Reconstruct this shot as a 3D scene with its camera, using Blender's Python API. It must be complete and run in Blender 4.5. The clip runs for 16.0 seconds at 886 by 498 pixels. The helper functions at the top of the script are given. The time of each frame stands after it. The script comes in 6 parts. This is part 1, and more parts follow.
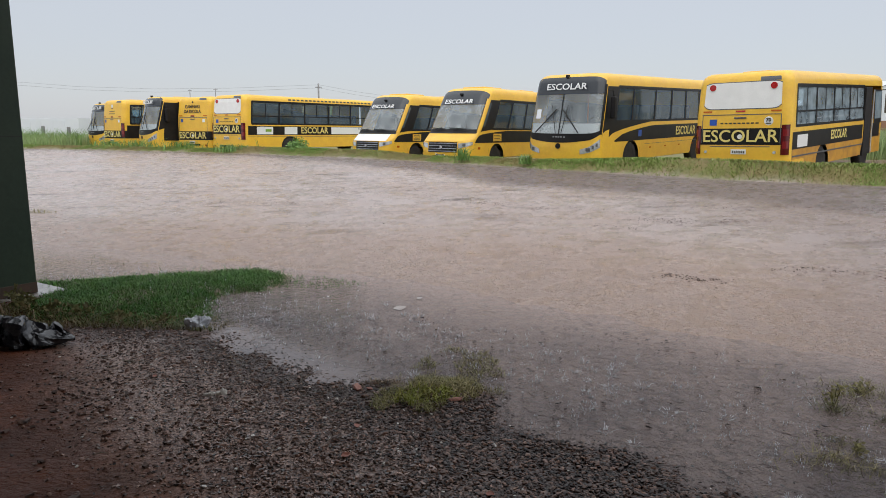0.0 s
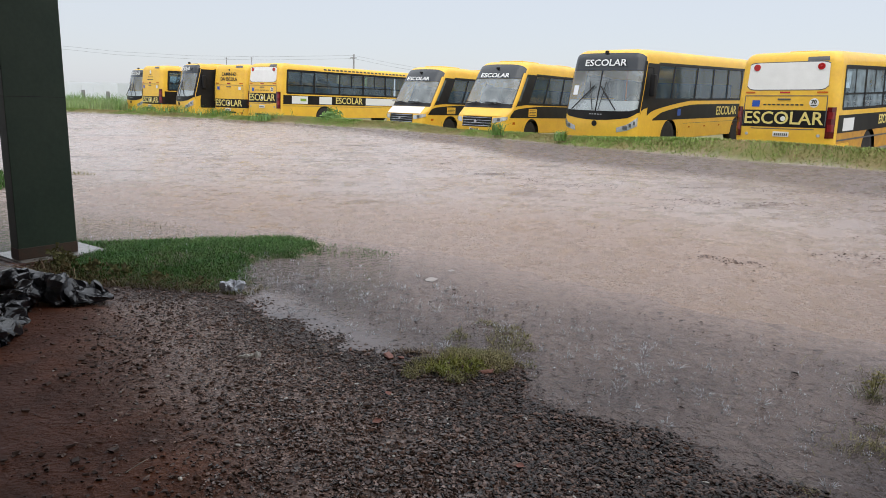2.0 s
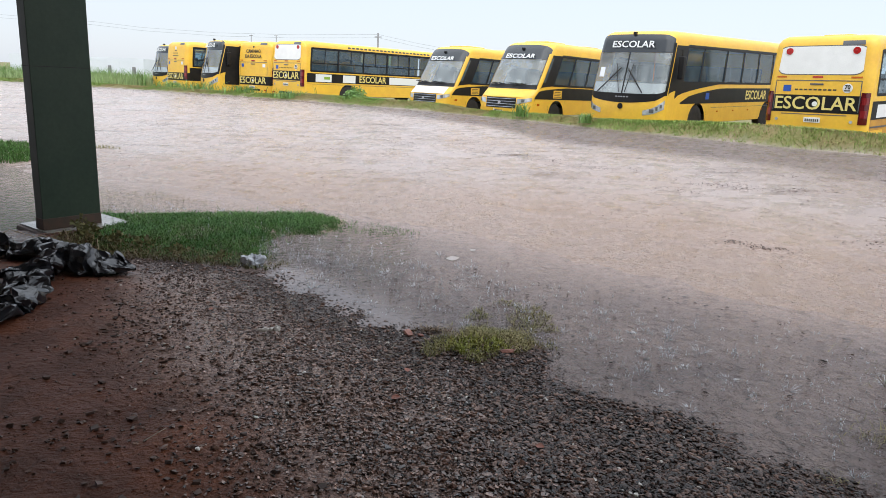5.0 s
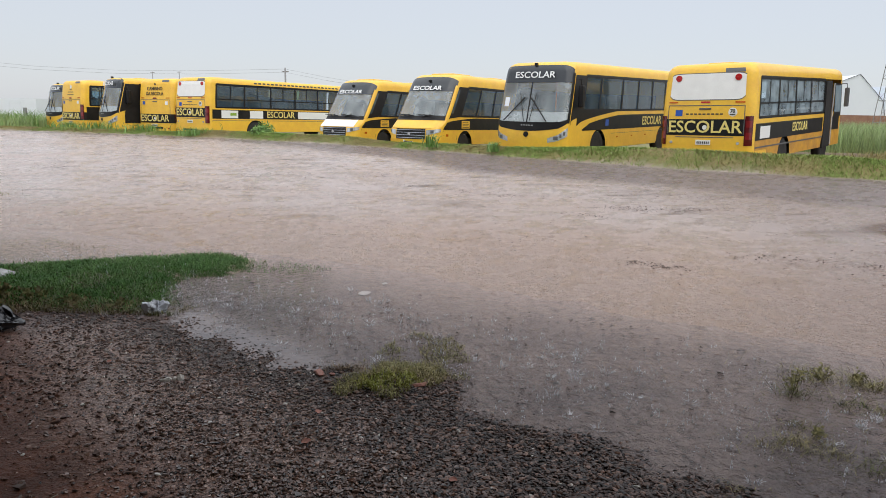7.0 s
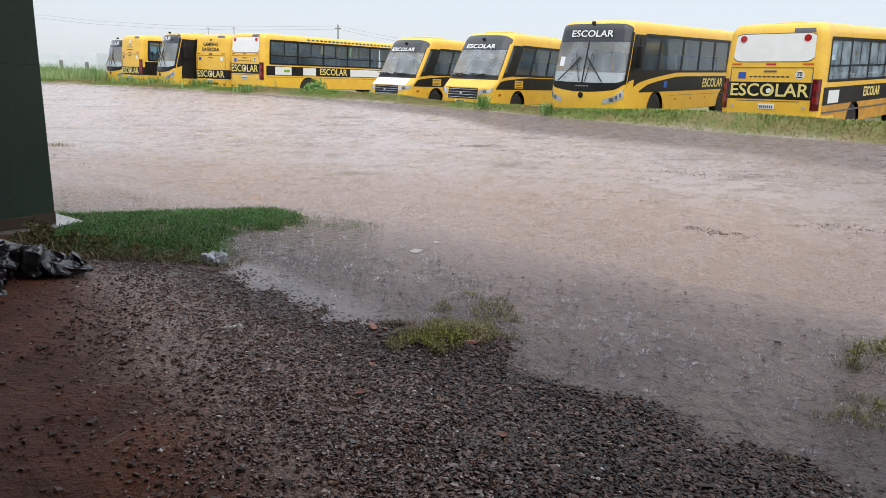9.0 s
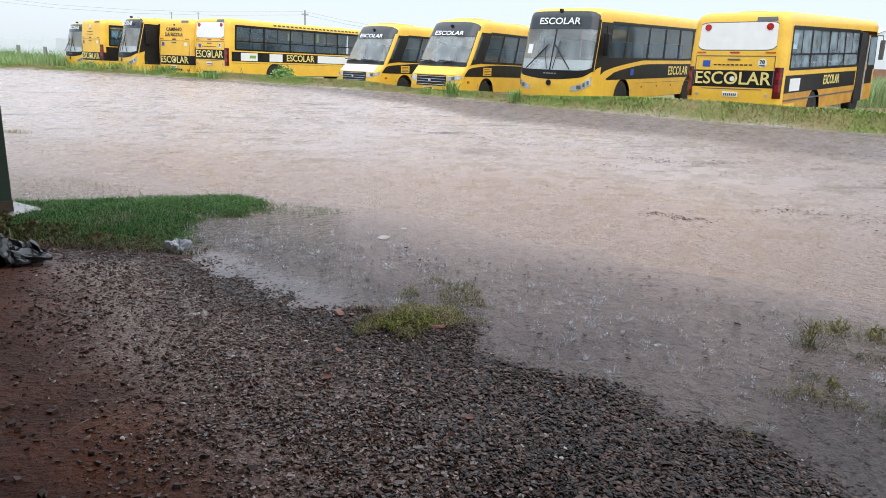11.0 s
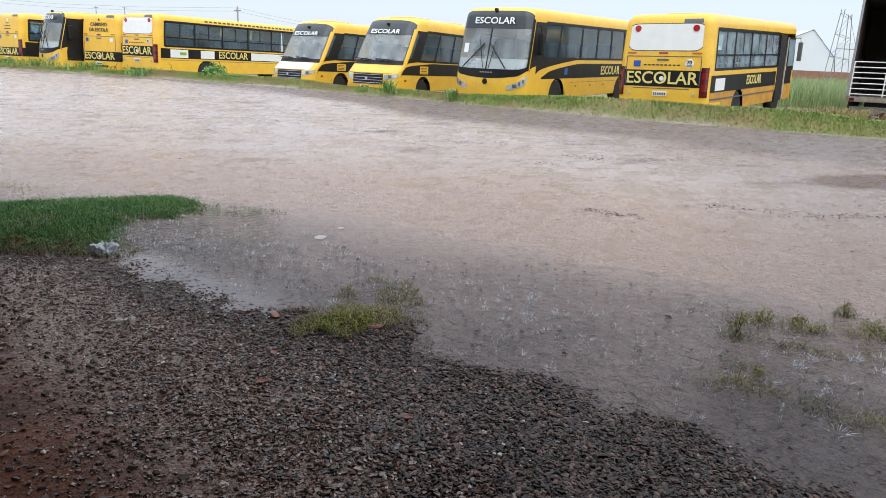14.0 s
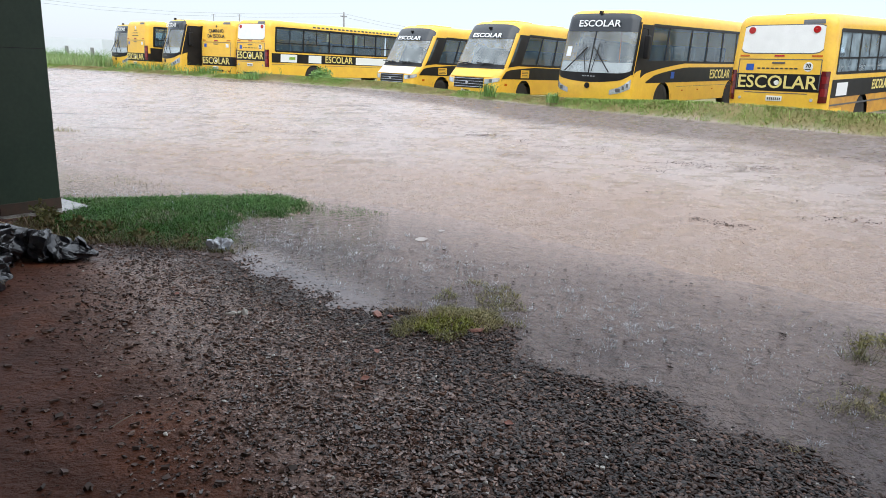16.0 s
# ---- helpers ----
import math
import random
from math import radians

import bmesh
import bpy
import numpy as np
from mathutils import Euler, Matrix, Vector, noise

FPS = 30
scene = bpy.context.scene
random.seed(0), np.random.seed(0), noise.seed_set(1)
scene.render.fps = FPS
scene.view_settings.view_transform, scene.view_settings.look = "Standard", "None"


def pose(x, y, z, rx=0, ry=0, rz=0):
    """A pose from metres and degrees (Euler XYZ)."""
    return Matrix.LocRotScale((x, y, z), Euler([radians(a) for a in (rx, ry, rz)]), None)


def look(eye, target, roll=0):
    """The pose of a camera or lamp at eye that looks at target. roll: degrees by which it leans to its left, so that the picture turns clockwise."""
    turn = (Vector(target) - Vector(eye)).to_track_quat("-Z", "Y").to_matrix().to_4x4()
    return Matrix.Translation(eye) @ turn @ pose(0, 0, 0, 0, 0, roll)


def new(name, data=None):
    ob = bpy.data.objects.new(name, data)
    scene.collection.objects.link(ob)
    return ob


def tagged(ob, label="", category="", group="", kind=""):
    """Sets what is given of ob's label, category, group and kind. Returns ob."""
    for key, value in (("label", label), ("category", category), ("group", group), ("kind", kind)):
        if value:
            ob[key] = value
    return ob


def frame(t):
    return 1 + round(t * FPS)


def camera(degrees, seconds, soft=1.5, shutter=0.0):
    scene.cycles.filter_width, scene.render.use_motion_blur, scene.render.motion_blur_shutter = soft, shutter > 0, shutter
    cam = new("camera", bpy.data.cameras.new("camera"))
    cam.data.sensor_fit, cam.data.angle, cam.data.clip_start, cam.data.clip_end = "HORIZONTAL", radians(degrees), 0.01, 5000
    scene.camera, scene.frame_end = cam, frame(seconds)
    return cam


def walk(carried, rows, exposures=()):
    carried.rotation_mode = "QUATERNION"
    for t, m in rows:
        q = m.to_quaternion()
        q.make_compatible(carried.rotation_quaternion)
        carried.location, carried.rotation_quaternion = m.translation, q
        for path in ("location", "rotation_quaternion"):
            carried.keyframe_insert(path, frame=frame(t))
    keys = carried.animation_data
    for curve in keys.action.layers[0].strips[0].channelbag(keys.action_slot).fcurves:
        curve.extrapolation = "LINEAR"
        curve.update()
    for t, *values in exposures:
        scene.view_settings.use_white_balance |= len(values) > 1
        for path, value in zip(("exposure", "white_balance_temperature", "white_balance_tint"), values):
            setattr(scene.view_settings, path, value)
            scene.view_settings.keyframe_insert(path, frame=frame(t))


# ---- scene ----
# ---- camera: hand-held under the edge of a shed ----
cam = camera(64.30, 16.0, soft=0.8)
PATH = [
    (0.0, 0.000, -0.000, 1.542, 0.00, -9.79, -0.16),
    (0.5, 0.001, 0.010, 1.537, 0.61, -10.44, -0.05),
    (1.0, -0.014, 0.036, 1.528, 0.97, -10.79, -0.39),
    (1.5, -0.021, 0.027, 1.529, 1.69, -10.72, -0.90),
    (2.0, -0.037, 0.018, 1.516, 2.70, -11.86, -1.63),
    (2.5, -0.032, 0.049, 1.502, 2.57, -13.19, -2.44),
    (3.0, -0.041, 0.069, 1.491, 3.14, -13.84, -3.14),
    (3.5, -0.050, 0.069, 1.480, 4.19, -13.89, -3.36),
    (5.8, -0.044, 0.062, 1.476, 4.08, -12.35, -2.05),
    (6.0, -0.026, 0.032, 1.485, 2.61, -11.86, -1.32),
    (6.5, -0.002, 0.049, 1.507, 0.62, -10.46, -0.19),
    (7.0, 0.015, 0.062, 1.505, -2.51, -10.73, -1.07),
    (7.5, 0.015, 0.059, 1.496, -1.76, -11.62, -1.52),
    (8.0, 0.007, 0.064, 1.493, -0.58, -11.82, -1.63),
    (8.5, -0.013, 0.090, 1.486, 1.54, -12.47, -2.22),
    (9.0, -0.026, 0.057, 1.488, 1.58, -13.98, -1.79),
    (9.2, -0.018, 0.063, 1.477, 1.06, -15.01, -1.52),
    (11.3, -0.003, 0.045, 1.475, -0.90, -14.86, -2.10),
    (11.5, -0.007, 0.048, 1.478, -0.47, -14.86, -2.02),
    (12.0, -0.008, 0.043, 1.482, -0.43, -14.36, -1.73),
    (12.5, -0.004, 0.042, 1.483, -0.81, -14.10, -1.84),
    (13.0, 0.004, 0.046, 1.480, -2.07, -14.22, -1.31),
    (13.5, 0.001, 0.051, 1.473, -5.59, -14.40, -1.85),
    (13.7, 0.004, 0.055, 1.472, -6.56, -14.53, -2.09),
    (14.0, 0.015, 0.060, 1.471, -5.80, -14.78, -2.44),
    (14.5, -0.001, 0.060, 1.475, -2.81, -14.84, -2.90),
    (15.0, -0.018, 0.061, 1.473, 0.48, -14.97, -2.78),
    (15.5, -0.036, 0.058, 1.479, 1.76, -14.58, -2.29),
    (16.0, -0.037, 0.063, 1.475, 2.02, -14.82, -2.29),
]
walk(cam, [(t, pose(x, y, z, 90 + pitch, roll, yaw)) for t, x, y, z, yaw, pitch, roll in PATH],
     [(0, -0.21, 6500, 10), (1.5, -0.07, 6480, 10), (2.5, 0.10, 6400, 10), (3.5, 0.30, 6250, 9), (6, 0.27, 6350, 9), (6.5, 0.12, 6450, 10), (7, -0.05, 6500, 10), (9, 0.13, 6350, 10), (11.5, 0.33, 6150, 8), (14, 0.24, 6150, 8), (14.5, 0.25, 6150, 8), (16, 0.37, 6150, 8)])

# ---- daylight: heavy overcast, brighter overhead than at the horizon ----
world = bpy.data.worlds.new("overcast_sky")
scene.world = world
world.use_nodes = True
wn, wl = world.node_tree.nodes, world.node_tree.links
wn.clear()
w_out, w_bg = wn.new("ShaderNodeOutputWorld"), wn.new("ShaderNodeBackground")
w_sky = wn.new("ShaderNodeTexSky")
w_sky.sky_type, w_sky.sun_disc, w_sky.sun_elevation, w_sky.sun_rotation = "NISHITA", False, radians(55), radians(200)
w_co, w_sep, w_ramp = wn.new("ShaderNodeTexCoord"), wn.new("ShaderNodeSeparateXYZ"), wn.new("ShaderNodeValToRGB")
w_ramp.color_ramp.elements[0].position, w_ramp.color_ramp.elements[0].color = 0.0, (0.575, 0.597, 0.645, 1)
w_ramp.color_ramp.elements[1].position, w_ramp.color_ramp.elements[1].color = 1.0, (1.85, 1.92, 2.0, 1)
e = w_ramp.color_ramp.elements.new(0.25)
e.color = (0.64, 0.662, 0.71, 1)
w_mix = wn.new("ShaderNodeMix")
w_mix.data_type, w_mix.inputs[0].default_value = "RGBA", 0.03
wl.new(w_co.outputs["Generated"], w_sep.inputs[0])
wl.new(w_sep.outputs["Z"], w_ramp.inputs[0])
wl.new(w_ramp.outputs[0], w_mix.inputs[6])
wl.new(w_sky.outputs[0], w_mix.inputs[7])
wl.new(w_mix.outputs[2], w_bg.inputs[0])
wl.new(w_bg.outputs[0], w_out.inputs[0])
w_bg.inputs[1].default_value = 1.0
sun = new("sun", bpy.data.lights.new("sun", "SUN"))
sun.data.energy, sun.data.angle, sun.data.color = 1.2, radians(75), (1.0, 0.97, 0.93)
sun.matrix_world = look((0, 0, 60), (-20, 45, 0))


# ---- materials ----
def mat(name, col, rough=0.5, metal=0.0, col2=None, scale=8.0, grain=0.0, gscale=60.0, bump=0.0, bscale=40.0, coat=0.0, detail=6.0, vary=0.0, spec=None):
    """A principled surface with stains at one scale, grain at another, and fine relief."""
    m = bpy.data.materials.new(name)
    m.use_nodes = True
    n, l = m.node_tree.nodes, m.node_tree.links
    b = n["Principled BSDF"]
    b.inputs["Base Color"].default_value = (*col, 1)
    b.inputs["Roughness"].default_value, b.inputs["Metallic"].default_value = rough, metal
    if coat:
        b.inputs["Coat Weight"].default_value, b.inputs["Coat Roughness"].default_value = coat, 0.08
    if spec is not None:
        b.inputs["Specular IOR Level"].default_value = spec
    co = n.new("ShaderNodeTexCoord")
    last = None
    if col2:
        t = n.new("ShaderNodeTexNoise")
        t.inputs["Scale"].default_value, t.inputs["Detail"].default_value = scale, detail
        l.new(co.outputs["Object"], t.inputs["Vector"])
        r = n.new("ShaderNodeMapRange")
        r.inputs[1].default_value, r.inputs[2].default_value = 0.35, 0.68
        l.new(t.outputs[0], r.inputs[0])
        mx = n.new("ShaderNodeMix")
        mx.data_type = "RGBA"
        mx.inputs[6].default_value, mx.inputs[7].default_value = (*col, 1), (*col2, 1)
        l.new(r.outputs[0], mx.inputs[0])
        last = mx.outputs[2]
    if grain or vary:
        h = n.new("ShaderNodeHueSaturation")
        h.inputs["Color"].default_value = (*col, 1)
        if last:
            l.new(last, h.inputs["Color"])
        r = n.new("ShaderNodeMapRange")
        if vary:
            t = n.new("ShaderNodeNewGeometry")
            r.inputs[3].default_value, r.inputs[4].default_value = 1 - vary, 1 + vary
            l.new(t.outputs["Random Per Island"], r.inputs[0])
        else:
            t = n.new("ShaderNodeTexNoise")
            t.inputs["Scale"].default_value, t.inputs["Detail"].default_value = gscale, 4
            l.new(co.outputs["Object"], t.inputs["Vector"])
            r.inputs[3].default_value, r.inputs[4].default_value = 1 - 2 * grain, 1 + 2 * grain
            l.new(t.outputs[0], r.inputs[0])
        l.new(r.outputs[0], h.inputs["Value"])
        last = h.outputs[0]
    if last:
        l.new(last, b.inputs["Base Color"])
    if bump:
        t = n.new("ShaderNodeTexNoise")
        t.inputs["Scale"].default_value, t.inputs["Detail"].default_value = bscale, 5
        l.new(co.outputs["Object"], t.inputs["Vector"])
        u = n.new("ShaderNodeBump")
        u.inputs["Strength"].default_value, u.inputs["Distance"].default_value = bump, 0.02
        l.new(t.outputs[0], u.inputs["Height"])
        l.new(u.outputs[0], b.inputs["Normal"])
    return m


def glass(name, tint, film, amount, rough=0.04, index=2.2):
    """Thin tinted window glass under a diffuse film for rain and painted sky reflection: see-through, milky in patches,
    with a mirror sheen by angle.
    """
    m = bpy.data.materials.new(name)
    m.use_nodes = True
    n, l = m.node_tree.nodes, m.node_tree.links
    n.clear()
    o, mx, wet, tr, di, gl, fr, tx, rg, co = (n.new("ShaderNode" + k) for k in ("OutputMaterial", "MixShader", "MixShader", "BsdfTransparent", "BsdfDiffuse", "BsdfGlossy", "Fresnel", "TexNoise", "MapRange", "TexCoord"))
    tr.inputs[0].default_value, gl.inputs["Roughness"].default_value = (*tint, 1), rough
    di.inputs[0].default_value, fr.inputs[0].default_value = (*film, 1), index
    tx.inputs["Scale"].default_value, tx.inputs["Detail"].default_value = 2.2, 5
    rg.inputs[1].default_value, rg.inputs[2].default_value, rg.inputs[3].default_value, rg.inputs[4].default_value = 0.38, 0.64, amount * 0.65, amount * 1.35
    l.new(co.outputs["Object"], tx.inputs["Vector"])
    l.new(tx.outputs[0], rg.inputs[0])
    l.new(rg.outputs[0], wet.inputs[0])
    l.new(tr.outputs[0], wet.inputs[1])
    l.new(di.outputs[0], wet.inputs[2])
    l.new(fr.outputs[0], mx.inputs[0])
    l.new(wet.outputs[0], mx.inputs[1])
    l.new(gl.outputs[0], mx.inputs[2])
    l.new(mx.outputs[0], o.inputs[0])
    return m


YELLOW = mat("yellow_bus_paint", (0.90, 0.545, 0.05), 0.42, col2=(0.83, 0.47, 0.05), scale=2.2, grain=0.05, gscale=14, coat=0.2)
OCHRE = mat("muddy_yellow_paint", (0.66, 0.34, 0.035), 0.5, col2=(0.46, 0.22, 0.045), scale=3.0, grain=0.08, gscale=18)
BLACK = mat("black_vinyl", (0.010, 0.010, 0.011), 0.4, col2=(0.020, 0.018, 0.017), scale=3, grain=0.1, spec=0.22)
RUBBER = mat("black_rubber", (0.012, 0.012, 0.012), 0.75, col2=(0.03, 0.025, 0.02), scale=9)
DARK = mat("dark_underbody", (0.008, 0.008, 0.008), 0.8, col2=(0.02, 0.015, 0.012), scale=4)
WHITE = mat("white_paint", (0.86, 0.85, 0.81), 0.4, col2=(0.80, 0.79, 0.75), scale=3, grain=0.04)
LETTER = mat("pale_yellow_letters", (0.80, 0.66, 0.22), 0.5, grain=0.04)
LETTERW = mat("white_letters", (0.82, 0.82, 0.80), 0.5, grain=0.03)
LETTERD = mat("dark_letters", (0.05, 0.045, 0.03), 0.5, grain=0.05)
RED = mat("red_lens", (0.45, 0.012, 0.012), 0.15, grain=0.05, coat=0.6)
DARKRED = mat("dark_red_lens", (0.10, 0.006, 0.008), 0.15, grain=0.08, coat=0.6)
LENS = mat("dull_red_lens", (0.20, 0.012, 0.014), 0.15, grain=0.08, coat=0.6)
ORANGE = mat("orange_lens", (0.55, 0.12, 0.01), 0.2, grain=0.05)
BLUE = mat("blue_sticker", (0.02, 0.09, 0.42), 0.4, grain=0.05)
GREEN = mat("green_sticker", (0.25, 0.42, 0.05), 0.4, grain=0.05)
CHROME = mat("worn_chrome", (0.55, 0.56, 0.58), 0.2, 0.9, grain=0.06)
LAMPG = mat("headlamp_glass", (0.58, 0.61, 0.63), 0.08, 0.35, grain=0.2, gscale=16, coat=0.8)
GREY = mat("grey_plastic", (0.12, 0.125, 0.13), 0.5, col2=(0.09, 0.09, 0.095), scale=5, grain=0.05)
CAP = mat("glossy_dark_cap", (0.022, 0.026, 0.030), 0.2, col2=(0.03, 0.034, 0.038), scale=2, grain=0.05, coat=0.25)
PANEDARK = mat("dark_wet_pane", (0.055, 0.075, 0.085), 0.12, col2=(0.12, 0.155, 0.17), scale=2.5, grain=0.1, coat=0.5)
# opaque pane with the sky's blue-grey reflection put into its colour
PANE = mat("sky_toned_pane", (0.26, 0.36, 0.42), 0.1, col2=(0.36, 0.46, 0.50), scale=3, grain=0.1, coat=0.6)
SEAT = mat("grey_blue_seat_cloth", (0.045, 0.075, 0.13), 0.8, grain=0.1)
LINING = mat("pale_grey_lining", (0.58, 0.60, 0.60), 0.7, grain=0.04)
TINT = glass("tinted_glass", (0.72, 0.82, 0.86), (0.30, 0.44, 0.52), 0.15, index=1.6)
# bluish film paints the sky's grazing reflection on the rear bus side
SKYGLASS = glass("sky_toned_glass", (0.50, 0.62, 0.68), (0.50, 0.62, 0.68), 0.52, index=1.8)
CLEAR = glass("windscreen_glass", (0.90, 0.94, 0.95), (0.80, 0.88, 0.88), 0.22, index=1.6)
GREENPAINT = mat("dark_green_steel_paint", (0.026, 0.044, 0.028), 0.5, spec=0.3, col2=(0.036, 0.054, 0.034), scale=2.5, grain=0.10, gscale=30, bump=0.15, bscale=9)
CONCRETE = mat("wet_concrete", (0.36, 0.34, 0.31), 0.16, col2=(0.22, 0.20, 0.18), scale=9, grain=0.1, bump=0.2)
MUDCON = mat("mud_splashed_concrete", (0.075, 0.036, 0.022), 0.6, col2=(0.10, 0.06, 0.04), scale=7, grain=0.1, bump=0.3)
GALV = mat("galvanised_steel", (0.45, 0.46, 0.47), 0.45, 0.7, col2=(0.33, 0.33, 0.33), scale=6, grain=0.06)
TIMBER = mat("dark_weathered_timber", (0.060, 0.043, 0.037), 0.8, col2=(0.10, 0.072, 0.058), scale=5, grain=0.15, gscale=25, bump=0.3)
PALETIMBER = mat("pale_weathered_timber", (0.36, 0.32, 0.25), 0.8, col2=(0.20, 0.16, 0.12), scale=6, grain=0.1)
POLEWOOD = mat("grey_pole_wood", (0.27, 0.265, 0.26), 0.85, col2=(0.21, 0.20, 0.195), scale=7, grain=0.1)
WIRE = mat("grey_cable", (0.40, 0.42, 0.45), 0.6, grain=0.05)
# white sheeting with rain haze put into its colour, close to the sky's
SHEET = mat("hazed_white_sheeting", (0.72, 0.75, 0.79), 0.5, col2=(0.68, 0.71, 0.75), scale=0.6, grain=0.02)
BRICKRED = mat("red_brick_wall", (0.24, 0.12, 0.08), 0.85, col2=(0.30, 0.17, 0.11), scale=2, grain=0.08, gscale=8)
BAGBLACK = mat("black_plastic_film", (0.008, 0.008, 0.010), 0.2, col2=(0.018, 0.018, 0.022), scale=6, bump=0.4, bscale=16, spec=0.7)
BAGWHITE = mat("white_plastic_film", (0.62, 0.64, 0.68), 0.25, col2=(0.45, 0.47, 0.52), scale=20, bump=0.4, bscale=40)
SCRAP = mat("muddy_film_scrap", (0.46, 0.41, 0.38), 0.3, col2=(0.36, 0.30, 0.27), scale=25)
STONE = mat("wet_dark_gravel", (0.019, 0.0098, 0.007), 0.34, col2=(0.066, 0.032, 0.021), scale=30, vary=0.9, spec=0.29)
# muddy gravel, its colour lightened for the sky's sheen on the wet film
SHEENSTONE = mat("muddy_sheen_gravel", (0.066, 0.037, 0.027), 0.26, col2=(0.29, 0.182, 0.138), scale=30, vary=0.85, spec=0.55)
STONEB = mat("wet_brown_pebbles", (0.115, 0.056, 0.036), 0.35, col2=(0.16, 0.095, 0.068), scale=30, vary=0.5, spec=0.3)
ROADSTONE = mat("dull_road_gravel", (0.16, 0.115, 0.10), 0.5, col2=(0.25, 0.19, 0.17), scale=30, vary=0.3)
PALE = mat("pale_pebble", (0.66, 0.62, 0.56), 0.35, col2=(0.42, 0.38, 0.33), scale=60, grain=0.08)
CLAY = mat("red_clay_lump", (0.30, 0.115, 0.075), 0.6, col2=(0.20, 0.07, 0.045), scale=25, bump=0.3)
LEAFRED = mat("dead_red_leaf", (0.30, 0.075, 0.03), 0.5, col2=(0.20, 0.06, 0.03), scale=40)
CLOD = mat("dark_mud_clods", (0.060, 0.034, 0.024), 0.6, col2=(0.090, 0.048, 0.033), scale=30, vary=0.4)
GRASS = mat("wet_green_grass", (0.058, 0.155, 0.028), 0.6, col2=(0.09, 0.175, 0.04), scale=3, vary=0.45, spec=0.2)
DRYGRASS = mat("yellow_green_grass", (0.205, 0.195, 0.066), 0.6, col2=(0.29, 0.24, 0.11), scale=4, vary=0.45, spec=0.25)
FRINGEGRASS = mat("dull_fringe_grass", (0.10, 0.115, 0.035), 0.6, col2=(0.17, 0.12, 0.06), scale=6, vary=0.5, spec=0.2)
TUFTGREEN = mat("yellowish_tuft_grass", (0.22, 0.245, 0.034), 0.6, col2=(0.30, 0.27, 0.07), scale=9, vary=0.4, spec=0.2)
VERGE = mat("verge_grass", (0.27, 0.245, 0.085), 0.6, col2=(0.35, 0.28, 0.14), scale=0.9, vary=0.22, spec=0.2)
VERGEGREEN = mat("verge_green_grass", (0.20, 0.31, 0.07), 0.6, col2=(0.27, 0.31, 0.095), scale=0.8, vary=0.22, spec=0.2)
TALL = mat("tall_field_grass", (0.27, 0.37, 0.14), 0.6, col2=(0.33, 0.38, 0.19), scale=0.5, vary=0.3)
WEED = mat("broad_weed_leaves", (0.135, 0.27, 0.055), 0.45, col2=(0.18, 0.29, 0.075), scale=3, vary=0.35)
STRAW = mat("dry_straw", (0.26, 0.19, 0.11), 0.7, col2=(0.17, 0.12, 0.07), scale=8, vary=0.3)


# ---- plan: the line where the yard meets the grass verge ----
TOE = [(-90, 60), (-40, 43.5), (-19.3, 36.2), (-11, 32.6), (-2.75, 26.9), (1.2, 22.4), (4.2, 18.9), (6.9, 15.8), (9.6, 13.9), (16, 10.2), (40, -2), (90, -27)]
SHORE = [(-12, 6.1), (-6, 6.0), (-3.9, 5.6), (-3.0, 5.3), (-2.1, 5.22), (-1.72, 5.06), (-1.38, 4.73), (-1.07, 4.39), (-0.81, 4.13), (-0.55, 4.04), (-0.37, 3.86), (0.13, 3.66), (0.32, 3.41), (0.57, 3.18), (0.8, 3.09), (0.98, 2.95), (1.15, 2.75), (1.35, 2.55), (1.55, 2.3), (1.8, 1.9), (2.3, 1.0), (3.0, -1.0), (5.0, -4.0)]


def side_of(line, x, y):
    """Distance to a plan line; positive on the side of the viewer's shed (below it in the plan)."""
    best = np.full(x.shape, 1e9)
    sign = np.zeros(x.shape)
    for (ax, ay), (bx, by) in zip(line, line[1:]):
        dx, dy = bx - ax, by - ay
        t = np.clip(((x - ax) * dx + (y - ay) * dy) / (dx * dx + dy * dy), 0, 1)
        d = np.hypot(x - ax - t * dx, y - ay - t * dy)
        s = np.sign(dy * (x - ax) - dx * (y - ay))
        near = d < best
        best, sign = np.where(near, d, best), np.where(near, s, sign)
    return best * sign


def smooth(a, b, v):
    t = np.clip((v - a) / (b - a), 0, 1)
    return t * t * (3 - 2 * t)


def wave(x, y, f, seed):
    """Cheap smooth noise from a few sines."""
    r = np.random.RandomState(seed)
    out = 0
    for k in range(6):
        a, p, q = r.uniform(0, 6.28), r.uniform(0, 6.28), f * r.uniform(0.6, 1.7)
        out = out + np.sin((x * np.cos(a) + y * np.sin(a)) * q + p)
    return out / 6


